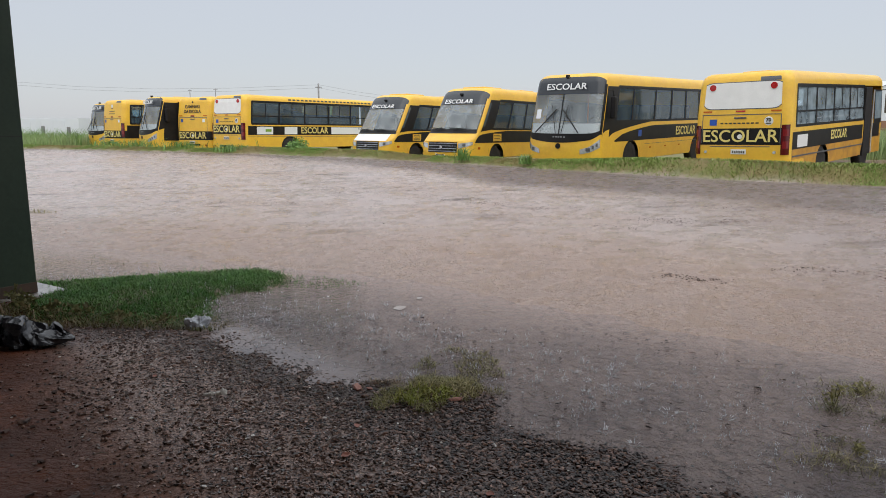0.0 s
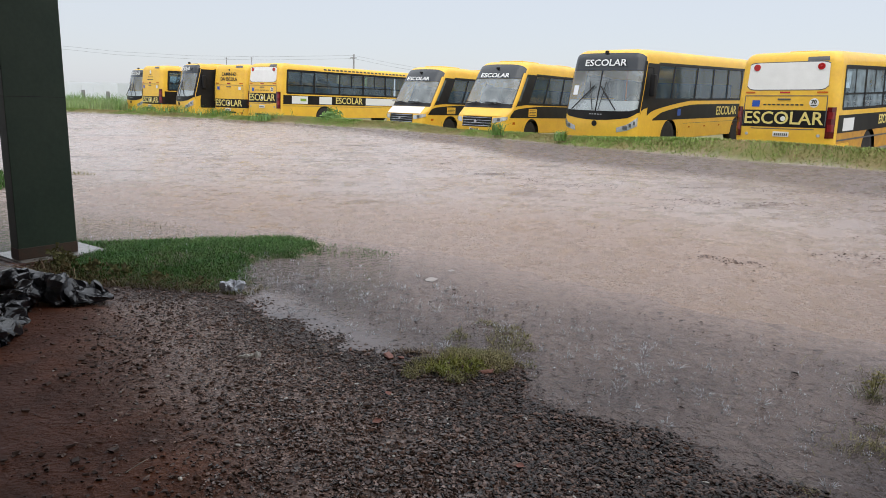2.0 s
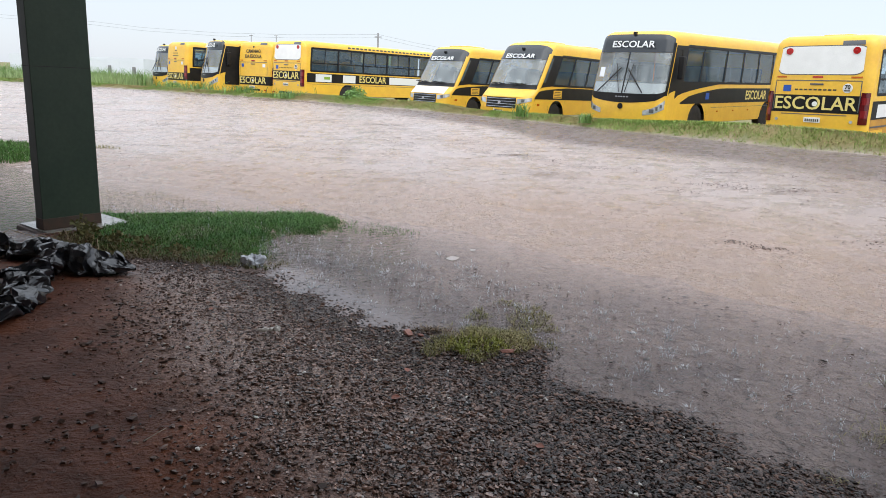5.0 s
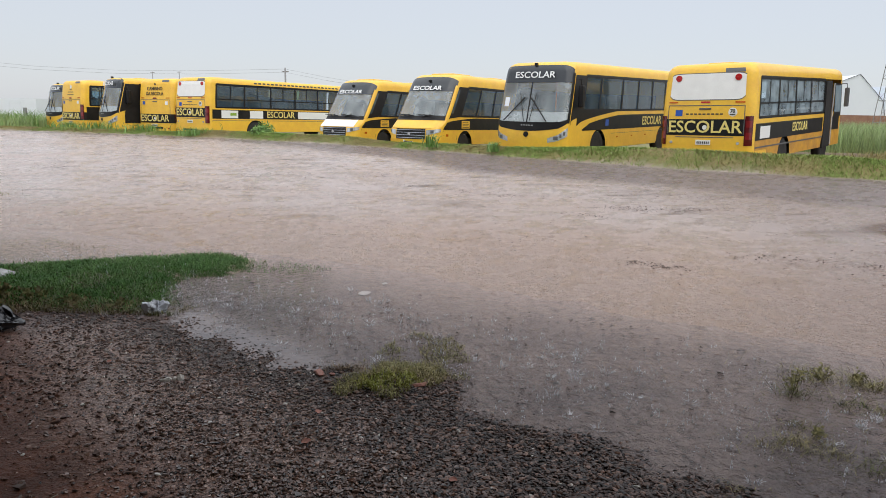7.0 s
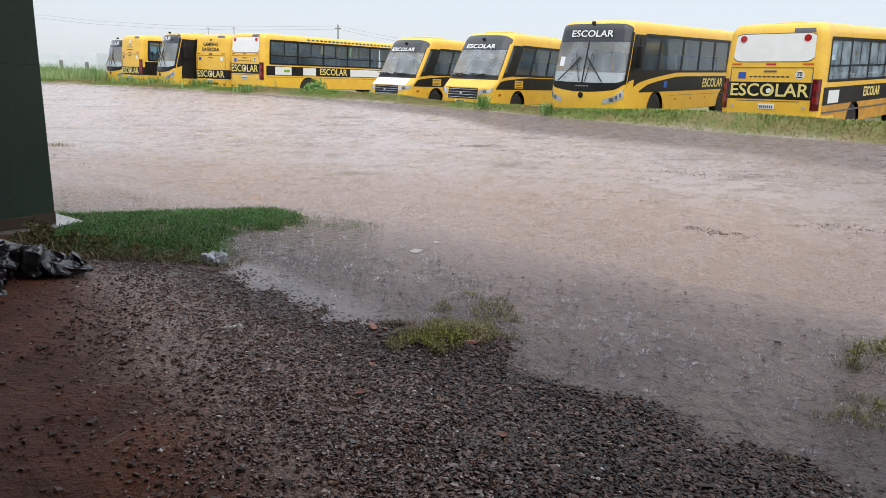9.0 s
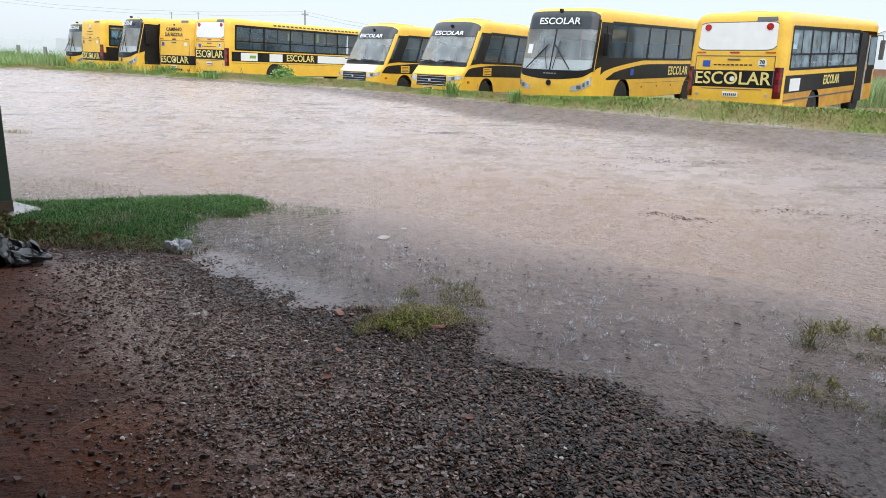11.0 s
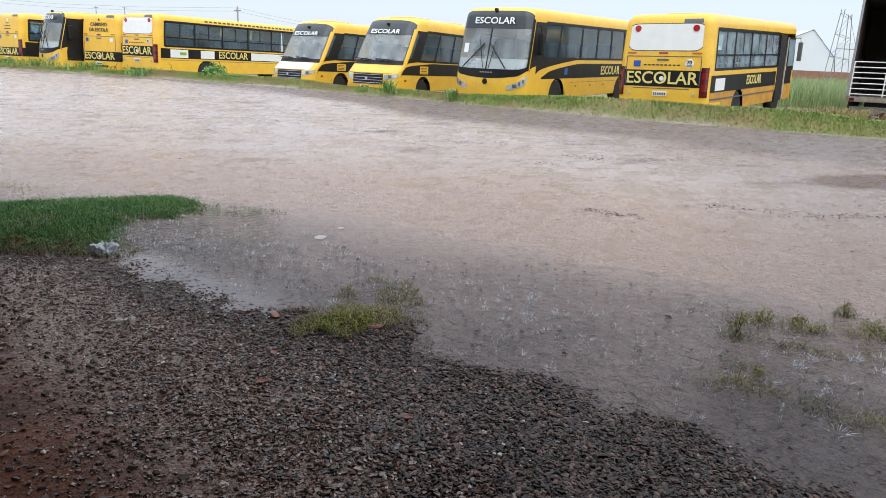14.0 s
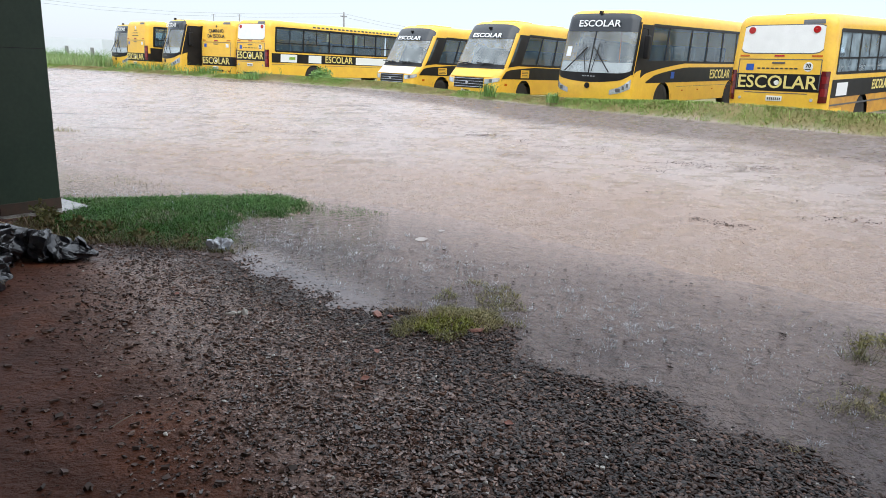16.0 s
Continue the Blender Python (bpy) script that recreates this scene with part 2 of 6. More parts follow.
def ground_z(x, y):
    x, y = np.asarray(x, float), np.asarray(y, float)
    s = side_of(TOE, x, y)
    road = 0.38 * np.clip(1 - s / 15.0, 0, 1) ** 1.3
    crest = 0.38 + (0.16 + 0.10 * smooth(0, 5, x) + 0.14 * smooth(3, 7, x) * smooth(11, 9, x) + 0.09 * smooth(-10.5, -8.5, x) * smooth(-0.5, -2.5, x)) * smooth(0, -0.6, s) - (0.50 + 0.10 * smooth(0, 5, x) + 0.14 * smooth(3, 7, x) * smooth(11, 9, x) + 0.09 * smooth(-10.5, -8.5, x) * smooth(-0.5, -2.5, x)) * smooth(-0.8, -1.4, s)
    z = np.where(s > 0, road, crest)
    z = z + 0.05 * wave(x, y, 0.9, 3) * smooth(0.3, -1, s) + np.where(s > 0, 0.020 * wave(x, y, 1.1, 5) + 0.008 * wave(x, y, 2.6, 7) + 0.006 * wave(x, y, 5.0, 6), 0)
    z = z + 0.36 * smooth(-3, -8, s) * np.exp(-((x - 16.0) ** 2 + (y - 24.5) ** 2) / 45)
    b = side_of(SHORE, x, y)
    near = smooth(-4.5, -0.5, b)
    bank = 0.055 * smooth(-0.05, 0.9, b) - 0.05 * smooth(0.12, -1.0, b) + 0.012 * wave(x, y, 7.0, 8) + 0.006 * wave(x, y, 19.0, 9)
    u, v = (x + 2.85) * 0.97 + (y - 6.45) * 0.2, (y - 6.45) * 0.97 - (x + 2.85) * 0.2
    bank = bank + 0.10 * np.exp(-(u / 1.35) ** 4 - (v / 0.85) ** 4) * (1 - np.exp(-((x + 1.72) / 0.36) ** 4 - ((y - 6.15) / 0.42) ** 4)) + 0.05 * np.exp(-((x + 0.05) ** 2 + (y - 3.95) ** 2) / 0.09)
    return z * (1 - near) + bank * near - 0.03 * smooth(2.0, -1.0, b) * smooth(17, 10, s) * smooth(9, 14, s)


WATER_Z = -0.012


# ---- helpers for meshes ----
def mesh_of(name, verts, faces, material, smooth_shade=False):
    me = bpy.data.meshes.new(name)
    me.from_pydata([tuple(v) for v in verts], [], faces)
    me.materials.append(material)
    if smooth_shade:
        me.polygons.foreach_set("use_smooth", [True] * len(me.polygons))
    me.update()
    return me


def thing(name, label, category, m=None, group="", kind=""):
    ob = new(name)
    tagged(ob, label, category, group, kind)
    if m is not None:
        ob.matrix_basis = m
    return ob


def part(name, data, material, parent, label=""):
    """data: a bmesh, or (verts, faces). One mesh object under its parent, in the parent's frame."""
    if isinstance(data, bmesh.types.BMesh):
        me = bpy.data.meshes.new(name)
        data.to_mesh(me)
        data.free()
        me.materials.append(material)
    else:
        me = mesh_of(name, data[0], data[1], material, name in ("body", "roof", "skirt", "bonnet", "windscreen", "destination_cap", "bumper", "wheel", "mast"))
    ob = new(name, me)
    ob.parent = parent
    if label:
        ob["label"] = label
    return ob


def box(x0, x1, y0, y1, z0, z1, bevel=0.0):
    bm = bmesh.new()
    bmesh.ops.create_cube(bm, size=1, matrix=Matrix.Translation(((x0 + x1) / 2, (y0 + y1) / 2, (z0 + z1) / 2)) @ Matrix.Diagonal((abs(x1 - x0), abs(y1 - y0), abs(z1 - z0), 1)))
    if bevel:
        bmesh.ops.bevel(bm, geom=list(bm.edges), offset=bevel, segments=2, affect="EDGES", profile=0.6)
    return bm


def rod(points, r, sides=8):
    """A tube through points."""
    v, f = [], []
    pts = [Vector(p) for p in points]
    for i, p in enumerate(pts):
        d = (pts[min(i + 1, len(pts) - 1)] - pts[max(i - 1, 0)]).normalized()
        a = d.orthogonal().normalized()
        b = d.cross(a)
        rr = r[i] if isinstance(r, (list, tuple)) else r
        v += [p + (a * math.cos(k * math.tau / sides) + b * math.sin(k * math.tau / sides)) * rr for k in range(sides)]
    for i in range(len(pts) - 1):
        for k in range(sides):
            f.append((i * sides + k, i * sides + (k + 1) % sides, (i + 1) * sides + (k + 1) % sides, (i + 1) * sides + k))
    f += [tuple(range(sides))[::-1], tuple(range((len(pts) - 1) * sides, len(pts) * sides))]
    return v, f


def lathe(profile, sides=28, axis="x"):
    """Turn (offset, radius) pairs about an axis."""
    v, f = [], []
    for o, r in profile:
        for k in range(sides):
            c, s = math.cos(k * math.tau / sides) * r, math.sin(k * math.tau / sides) * r
            v.append((o, c, s) if axis == "x" else (c, o, s) if axis == "y" else (c, s, o))
    n = len(profile)
    for i in range(n - 1):
        for k in range(sides):
            f.append((i * sides + k, i * sides + (k + 1) % sides, (i + 1) * sides + (k + 1) % sides, (i + 1) * sides + k))
    f += [tuple(range(sides))[::-1], tuple(range((n - 1) * sides, n * sides))]
    return v, f


def shifted(data, dx, dy, dz):
    return [(p[0] + dx, p[1] + dy, p[2] + dz) for p in data[0]], data[1]


def lettering(text, size, m, material, parent, name="lettering", bold=0.006, stretch=1.0, label=""):
    """Built-in font as a mesh, centred on the pose m."""
    cu = bpy.data.curves.new("words", "FONT")
    cu.body, cu.size, cu.align_x, cu.align_y, cu.resolution_u = text, size, "CENTER", "CENTER", 3
    cu.extrude, cu.offset = 0.003, bold
    ob = bpy.data.objects.new("words", cu)
    scene.collection.objects.link(ob)
    me = bpy.data.meshes.new_from_object(ob.evaluated_get(bpy.context.evaluated_depsgraph_get()))
    bpy.data.objects.remove(ob)
    me.transform(m @ Matrix.Diagonal((stretch, 1, 1, 1)))
    me.materials.clear()
    me.materials.append(material)
    ob = new(name, me)
    ob.parent = parent
    if label:
        ob["label"] = label
    return ob


# ---- buses ----
class Shell:
    """The outer skin of a bus as one smooth surface: q runs round the plan (0 middle of the near end, 1 to 2 near corner,
    2 to 3 right side, 4 to 6 far end, 7 to 8 left side, 9 to 10 back to the middle), z is the height."""

    def __init__(self, w, length, high, rake, bulge=0.08, rc=0.22, tuck=0.07, dome=0.3):
        self.w, self.length, self.high, self.rake, self.bulge, self.rc, self.tuck, self.dome = w, length, high, rake, bulge, rc, tuck, dome

    def near(self, z):
        for (z0, y0), (z1, y1) in zip(self.rake, self.rake[1:]):
            if z <= z1:
                return y0 + (y1 - y0) * max(0, (z - z0)) / (z1 - z0)
        return self.rake[-1][1]

    def at(self, q, z):
        zd = self.high - self.dome
        t = min(1, max(0, (z - zd) / self.dome))
        pull = 0.55 * self.dome * (1 - math.sqrt(max(0, 1 - t * t)))
        hw = self.w / 2 - self.tuck * max(0, (z - 1.5) / (self.high - 1.5)) ** 1.5 - pull * 1.3
        y0, y1, r = self.near(z) + pull * 1.2, self.length - pull * 0.8, self.rc
        q = q % 10
        mirror = q > 5
        if mirror:
            q = 10 - q
        def arc(a):
            return math.cos(a), math.sin(a)
        if q <= 1:
            x, y = q * (hw - r), y0
        elif q <= 2:
            c, s = arc(-math.pi / 2 + (q - 1) * math.pi / 2)
            x, y = hw - r + r * c, y0 + r + r * s
        elif q <= 3:
            x, y = hw, y0 + r + (q - 2) * (y1 - y0 - 2 * r)
        elif q <= 4:
            c, s = arc((q - 3) * math.pi / 2)
            x, y = hw - r + r * c, y1 - r + r * s
        else:
            x, y = (5 - q) * (hw - r), y1
        if y < y0 + r + 0.01:
            y += -self.bulge + self.bulge * min(1, abs(x) / hw) ** 2
        return Vector((-x if mirror else x, y, z))

    def normal(self, q, z):
        a = self.at(q + 0.01, z) - self.at(q - 0.01, z)
        b = self.at(q, z + 0.01) - self.at(q, z - 0.01)
        return a.cross(b).normalized()

    def q_side(self, y, z=1.2):
        """q on the right side at the distance y from the near end."""
        y0 = self.near(z)
        return 2 + (y - y0 - self.rc) / (self.length - y0 - 2 * self.rc)

    def q_end(self, x):
        """q on the near end at x (right positive)."""
        return x / (self.w / 2 - self.rc) if x >= 0 else 10 + x / (self.w / 2 - self.rc)

    def patch(self, q0, q1, z0, z1, off=0.0, nq=8, nz=6, top=None, bottom=None):
        """A piece of skin; top and bottom may be functions of 0..1 that give its upper and lower edge."""
        v, f = [], []
        for i in range(nq + 1):
            u = i / nq
            q = q0 + (q1 - q0) * u
            za, zb = bottom(u) if bottom else z0, top(u) if top else z1
            for j in range(nz + 1):
                z = za + (zb - za) * j / nz
                p = self.at(q, z)
                v.append(p + self.normal(q, z) * off if off else p)
        for i in range(nq):
            for j in range(nz):
                a = i * (nz + 1) + j
                f.append((a, a + nz + 1, a + nz + 2, a + 1))
        return v, f


def merge(*pieces):
    v, f = [], []
    for pv, pf in pieces:
        k = len(v)
        v += list(pv)
        f += [tuple(i + k for i in g) for g in pf]
    return v, f


def arch_panel(x, y0, y1, z0, z1, cy, cz, r, n=14):
    """A skirt panel with a round wheel opening."""
    v, f = [], []
    for i in range(n + 1):
        a = math.pi * i / n
        c, s = math.cos(a), math.sin(a)
        v.append((x, cy - r * c, max(z0, cz + r * s)))
        k = 1e9
        if c > 1e-6:
            k = min(k, (cy - y0) / c)
        if c < -1e-6:
            k = min(k, (y1 - cy) / -c)
        if s > 1e-6:
            k = min(k, (z1 - cz) / s)
        v.append((x, cy - k * c, max(z0, cz + k * s)))
    for i in range(n):
        f.append((2 * i, 2 * i + 1, 2 * i + 3, 2 * i + 2))
    v += [(x, y0, z1), (x, y1, z1)]
    k = len(v)
    up = [i for i in range(n + 1)]
    left = [2 * i + 1 for i in up if abs(v[2 * i + 1][1] - y0) < 1e-4]
    right = [2 * i + 1 for i in up if abs(v[2 * i + 1][1] - y1) < 1e-4]
    topl = [2 * i + 1 for i in up if abs(v[2 * i + 1][2] - z1) < 1e-4]
    if left and topl:
        f.append((left[-1], k - 2, topl[0]))
    if right and topl:
        f.append((topl[-1], k - 1, right[0]))
    if x < 0:
        f = [g[::-1] for g in f]
    return v, f


TYRE = lathe([(-0.12, 0.30), (-0.13, 0.44), (-0.10, 0.475), (0.10, 0.475), (0.13, 0.44), (0.12, 0.30)])
RIM = lathe([(-0.10, 0.30), (-0.06, 0.28), (0.02, 0.26), (0.04, 0.14), (0.09, 0.12), (0.09, 0.02)])


def wheels(bus, s, axles, r=0.475):
    k = r / 0.475
    for y in axles:
        for side in (1, -1):
            x = side * (s.w / 2 - 0.17)
            mirror = [(p[0] * side * k + x, p[1] * k + y, p[2] * k + r) for p in TYRE[0]]
            w = part("wheel", (mirror, TYRE[1]), RUBBER, bus, "muddy black tyre on a steel rim")
            part("rim", ([(p[0] * side * k + x, p[1] * k + y, p[2] * k + r) for p in RIM[0]], RIM[1]), GREY, w)


def cabin(bus, s, floor, rows, near, seat_w=0.9):
    """Floor, lining and seats that show through the glass."""
    part("cabin_floor", box(-s.w / 2 + 0.08, s.w / 2 - 0.08, near + 0.3, s.length - 0.2, floor - 0.05, floor), DARK, bus)
    for y in rows:
        for x in (-s.w / 2 + 0.12 + seat_w / 2, s.w / 2 - 0.12 - seat_w / 2):
            bm = box(x - seat_w / 2, x + seat_w / 2, y, y + 0.42, floor + 0.35, floor + 0.5, 0.04)
            b2 = box(x - seat_w / 2, x + seat_w / 2, y + 0.36, y + 0.48, floor + 0.45, floor + 1.12, 0.05)
            me = bpy.data.meshes.new("tmp")
            b2.to_mesh(me)
            b2.free()
            bm.from_mesh(me)
            bpy.data.meshes.remove(me)
            part("seat", bm, SEAT, bus)


def skin(bus, s, axles, z_low, sill, head, near_open=None, side_open=(0.5, None), arch=0.56, cz=0.46, left_open=True, paint=YELLOW, low_paint=None):
    """Body panels around the window band, with wheel openings, roof and far end."""
    q0, q1 = s.q_side(side_open[0]), s.q_side(side_open[1] or s.length - 0.45)
    edge, x = 1.06, s.w / 2
    pieces = []
    cuts = [s.rc + s.near(0.8)]
    for y in axles:
        cuts += [y - arch - 0.06, y + arch + 0.06]
    cuts.append(s.length - s.rc)
    for a, b in zip(cuts[::2], cuts[1::2]):
        pieces.append(s.patch(s.q_side(a, 0.8), s.q_side(b, 0.8), z_low, edge, nq=4, nz=3))
        v, f = s.patch(s.q_side(a, 0.8), s.q_side(b, 0.8), z_low, edge, nq=4, nz=3)
        pieces.append(([(-p[0], p[1], p[2]) for p in v], [g[::-1] for g in f]))
    for y in axles:
        for sx in (x, -x):
            pieces.append(arch_panel(sx, y - arch - 0.06, y + arch + 0.06, z_low, edge, y, cz, arch))
    for piece in pieces:
        part("skirt", piece, low_paint or paint, bus)
    part("lining", merge(s.patch(0, 10, 1.05, sill - 0.02, -0.035, 60, 2), s.patch(0, 10, head + 0.02, s.high - 0.06, -0.035, 60, 4)), LINING, bus, "pale grey cabin lining")
    pieces = [s.patch(1, 2, z_low, edge, nq=6), s.patch(8, 9, z_low, edge, nq=6), s.patch(3, 7, z_low, sill, nq=24), s.patch(-1, 1, z_low, edge, nq=12)]
    if near_open is None:
        pieces += [s.patch(1, 3, edge, sill, nq=16), s.patch(7, 9, edge, sill, nq=16)]
    else:
        pieces += [s.patch(1.75, 3, edge, sill, nq=14), s.patch(7, 8.25, edge, sill, nq=14), s.patch(1, 1.75, edge, near_open[1], nq=6), s.patch(8.25, 9, edge, near_open[1], nq=6)]
    if near_open is None:
        pieces += [s.patch(-1, 1, edge, head, nq=12), s.patch(-2, -1, sill, head), s.patch(1, 2, sill, head)]
    else:
        za = near_open[1]
        pieces += [s.patch(-1, 1, edge, za, nq=12), s.patch(1.75, 2, sill, head, nq=2), s.patch(8, 8.25, sill, head, nq=2)]
        if za > sill:
            pieces += [s.patch(1, 1.75, sill, za), s.patch(8.25, 9, sill, za)]
    pieces += [s.patch(2, q0, sill, head, nq=2), s.patch(q1, 3, sill, head, nq=2), s.patch(3, 7, sill, head, nq=20)]
    if left_open:
        pieces += [s.patch(10 - q0, 8, sill, head, nq=2), s.patch(7, 10 - q1, sill, head, nq=2)]
    else:
        pieces.append(s.patch(7, 8, sill, head, nq=6))
    part("body", merge(*pieces), paint, bus)
    roof = s.patch(0, 10, head, s.high - 0.002, nq=100, nz=9)
    top = [i * 10 + 9 for i in range(100)]
    part("roof", (roof[0], roof[1] + [tuple(top)]), paint, bus)
    part("underbody", box(-s.w / 2 + 0.1, s.w / 2 - 0.1, s.near(0.8) + 0.25, s.length - 0.2, z_low - 0.02, z_low + 0.25), DARK, bus)
    return q0, q1


def window_band(bus, s, cuts, sill, head, glass_mat, slider=True, both=True, bar=0.045):
    """Panes between black posts, on the right side and, plainer, on the left."""
    qs = [s.q_side(y) for y in cuts]
    bars = [s.patch(qs[0], qs[-1], sill - 0.02, sill + 0.05, 0.004, 12, 1), s.patch(qs[0], qs[-1], head - 0.07, head + 0.02, 0.004, 12, 2)]
    dq = s.q_side(1 + bar) - s.q_side(1)
    for i, q in enumerate(qs):
        bars.append(s.patch(q - dq, q + dq, sill, head, 0.006, 1, 5))
    band = part("window_band", merge(*bars), BLACK, bus, "black window surround")
    for i, (a, b) in enumerate(zip(qs, qs[1:])):
        p = part("window_pane", s.patch(a, b, sill, head, -0.012, 3, 4), glass_mat, band)
        p.visible_shadow = False
        if slider:
            zm = sill + (head - sill) * 0.36
            part("pane_frame", merge(s.patch(a, b, zm - 0.02, zm + 0.02, 0.0, 3, 1), s.patch((a + b) / 2 - dq * 0.5, (a + b) / 2 + dq * 0.5, zm, head, 0.0, 1, 4)), BLACK, p)
    if both:
        lb = [s.patch(10 - qs[-1], 10 - qs[0], head - 0.07, head + 0.02, 0.004, 12, 2)]
        for q in qs:
            lb.append(s.patch(10 - q - dq, 10 - q + dq, sill, head, 0.006, 1, 5))
        left = part("window_band", merge(*lb), BLACK, bus, "black window surround")
        for a, b in zip(qs, qs[1:]):
            p = part("window_pane", s.patch(10 - b, 10 - a, sill, head, -0.012, 3, 4), glass_mat, left)
            p.visible_shadow = False
    return band


def disc(x, y, z, r, depth, axis="y"):
    return shifted(lathe([(-depth, r * 0.96), (-depth, r * 0.3), (-depth * 1.3, 0.001)][::-1] + [(0, r)], 20, axis), x, y, z)


def plate(bus, x, y, z, name="number_plate"):
    p = part(name, box(x - 0.2, x + 0.2, y - 0.012, y, z - 0.065, z + 0.065, 0.004), WHITE, bus, "white number plate with dark bars")
    for i in range(7):
        part("bar", box(x - 0.165 + i * 0.05, x - 0.135 + i * 0.05, y - 0.017, y - 0.012, z - 0.04, z + 0.025), LETTERD, p)


def rear_bus(name, label, m, w=2.5, length=9.5, high=2.98, white_panel=True, style="plain", side="plain"):
    """A school bus seen from its tail, with its right-hand side in view."""
    bus = thing(name, label, "school bus", m, "parked school buses")
    s = Shell(w, length, high, [(0, 0.03), (1.0, 0.0), (1.9, 0.03), (high, 0.14)], 0.05, 0.20, 0.06, 0.28)
    sill, head, low = 1.56, 2.62, 0.46
    axles = (2.7, length - 1.9)
    band_end = length - 2.35 if side == "door" else length - 0.5
    skin(bus, s, axles, low, sill, head, None, (0.42, length - 0.3), low_paint=OCHRE if side == "door" else None)
    n = 4 if side == "door" else 6
    cuts = [0.42 + (band_end - 0.42) * i / n for i in range(n + 1)]
    window_band(bus, s, cuts, sill, head, SKYGLASS if side == "door" else TINT, slider=True)
    cabin(bus, s, 0.95, [1.0 + 0.85 * i for i in range(int((length - 3) / 0.85))], 0.1)
    wheels(bus, s, axles)
    # tail
    if white_panel:
        back = part("rear_panel", s.patch(-0.97, 0.97, 2.05, 2.72, 0.008, 28, 5, top=lambda u: 2.72 - 0.05 * abs(2 * u - 1) ** 14, bottom=lambda u: 2.05 + 0.10 * abs(2 * u - 1) ** 14), WHITE, bus, "white boarded rear window")
        part("panel_edge", merge(s.patch(-0.98, 0.98, 2.03, 2.05, 0.006, 28, 1, top=lambda u: 2.052 + 0.10 * abs(2 * u - 1) ** 14, bottom=lambda u: 2.03 + 0.10 * abs(2 * u - 1) ** 14), s.patch(-0.98, 0.98, 2.72, 2.74, 0.006, 28, 1, top=lambda u: 2.74 - 0.05 * abs(2 * u - 1) ** 14, bottom=lambda u: 2.718 - 0.05 * abs(2 * u - 1) ** 14)), GREY, back)
        for x in (-0.79, 0.79):
            part("marker_lamp", disc(x, s.at(s.q_end(x), 2.61)[1] - 0.005, 2.61, 0.085, 0.03), RED, bus, "round red lamp")
    else:
        for z, wd in ((2.42, 0.26), (2.28, 0.62), (2.14, 0.70), (1.95, 0.26)):
            if style != "words" or z < 2:
                part("lettering_bar", s.patch(-wd / 2, wd / 2, z - 0.018, z + 0.018, 0.006, 4, 1), LETTERD, bus)
        part("badge", disc(0, s.at(0, 2.56)[1] - 0.004, 2.56 if style != "words" else 2.64, 0.10 if style != "words" else 0.05, 0.008), LETTERW if style != "words" else LETTERD, bus)
    hatch = part("engine_hatch", merge(s.patch(-0.97, 0.97, 1.885, 1.905, 0.006, 14, 1), s.patch(-0.985, -0.965, 1.15, 1.9, 0.006, 1, 6), s.patch(0.965, 0.985, 1.15, 1.9, 0.006, 1, 6),
                 s.patch(-0.75, 0.75, 1.055, 1.075, 0.006, 10, 1)), GREY, bus, "dark hatch seams")
    part("handle", box(-0.16, 0.16, s.at(0, 1.82)[1] - 0.02, s.at(0, 1.82)[1], 1.79, 1.83, 0.006), GREY, hatch)
    for x, mt in ((-0.9, ORANGE), (0.0, RED), (0.9, ORANGE)):
        part("reflector", s.patch(s.q_end(x) - 0.12 if x >= 0 else s.q_end(x) - 0.12, s.q_end(x) + 0.12, 1.96, 2.0, 0.012, 3, 1), mt, bus)
    zb = 1.325 if white_panel else 1.0
    band = part("rear_stripe", s.patch(-1.12, 1.12 if white_panel else s.q_side(3.2), zb - 0.215, zb + 0.215, 0.005, 36, 3), BLACK, bus, "black stripe")
    lettering("ESCOLAR", 0.445, pose(0.0, s.at(0, zb)[1] - 0.025, zb, 90, 0, 0), LETTER, band, bold=0.006, stretch=1.05)
    part("badge", disc(0.02, s.at(0, zb)[1] - 0.02, zb, 0.062, 0.02), LETTERW, band, "small white round badge")
    for sx in (-1, 1) if style != "words" else ():
        lamp = part("tail_lamp", s.patch(*((1.0, 1.6) if sx > 0 else (8.4, 9.0)), 0.86, 1.62, 0.02, 6, 5), DARKRED, bus, "dark red tail lamp")
        q = 1.1 if sx > 0 else 8.5
        part("lens", s.patch(q, q + 0.4, 1.33, 1.5, 0.03, 3, 3), LENS, lamp)
        part("lens", s.patch(q, q + 0.4, 1.02, 1.2, 0.03, 3, 3), LENS, lamp)
    plate(bus, 0, s.at(0, 0.93)[1] - (0.01 if white_panel else 0.05), 0.93 if white_panel else 0.68)
    for x in (-0.9, 0.9):
        part("fog_lamp", disc(x, s.at(s.q_end(x), 0.92)[1] - 0.004, 0.92, 0.04, 0.02), LAMPG, bus)
    bumper = part("bumper", merge(s.patch(7.9, 12.1, low - 0.06, low + 0.24, 0.03, 26, 3), s.patch(7.9, 12.1, low + 0.24, low + 0.26, 0.015, 26, 1)), YELLOW, bus)
    part("vent", s.patch(-0.5, 0.5, low + 0.05, low + 0.14, 0.036, 5, 1), BLACK, bumper)
    for x in (-0.93, 0.93):
        part("reflector", s.patch(s.q_end(x) - 0.08, s.q_end(x) + 0.08, low + 0.06, low + 0.11, 0.036, 2, 1), RED, bumper)
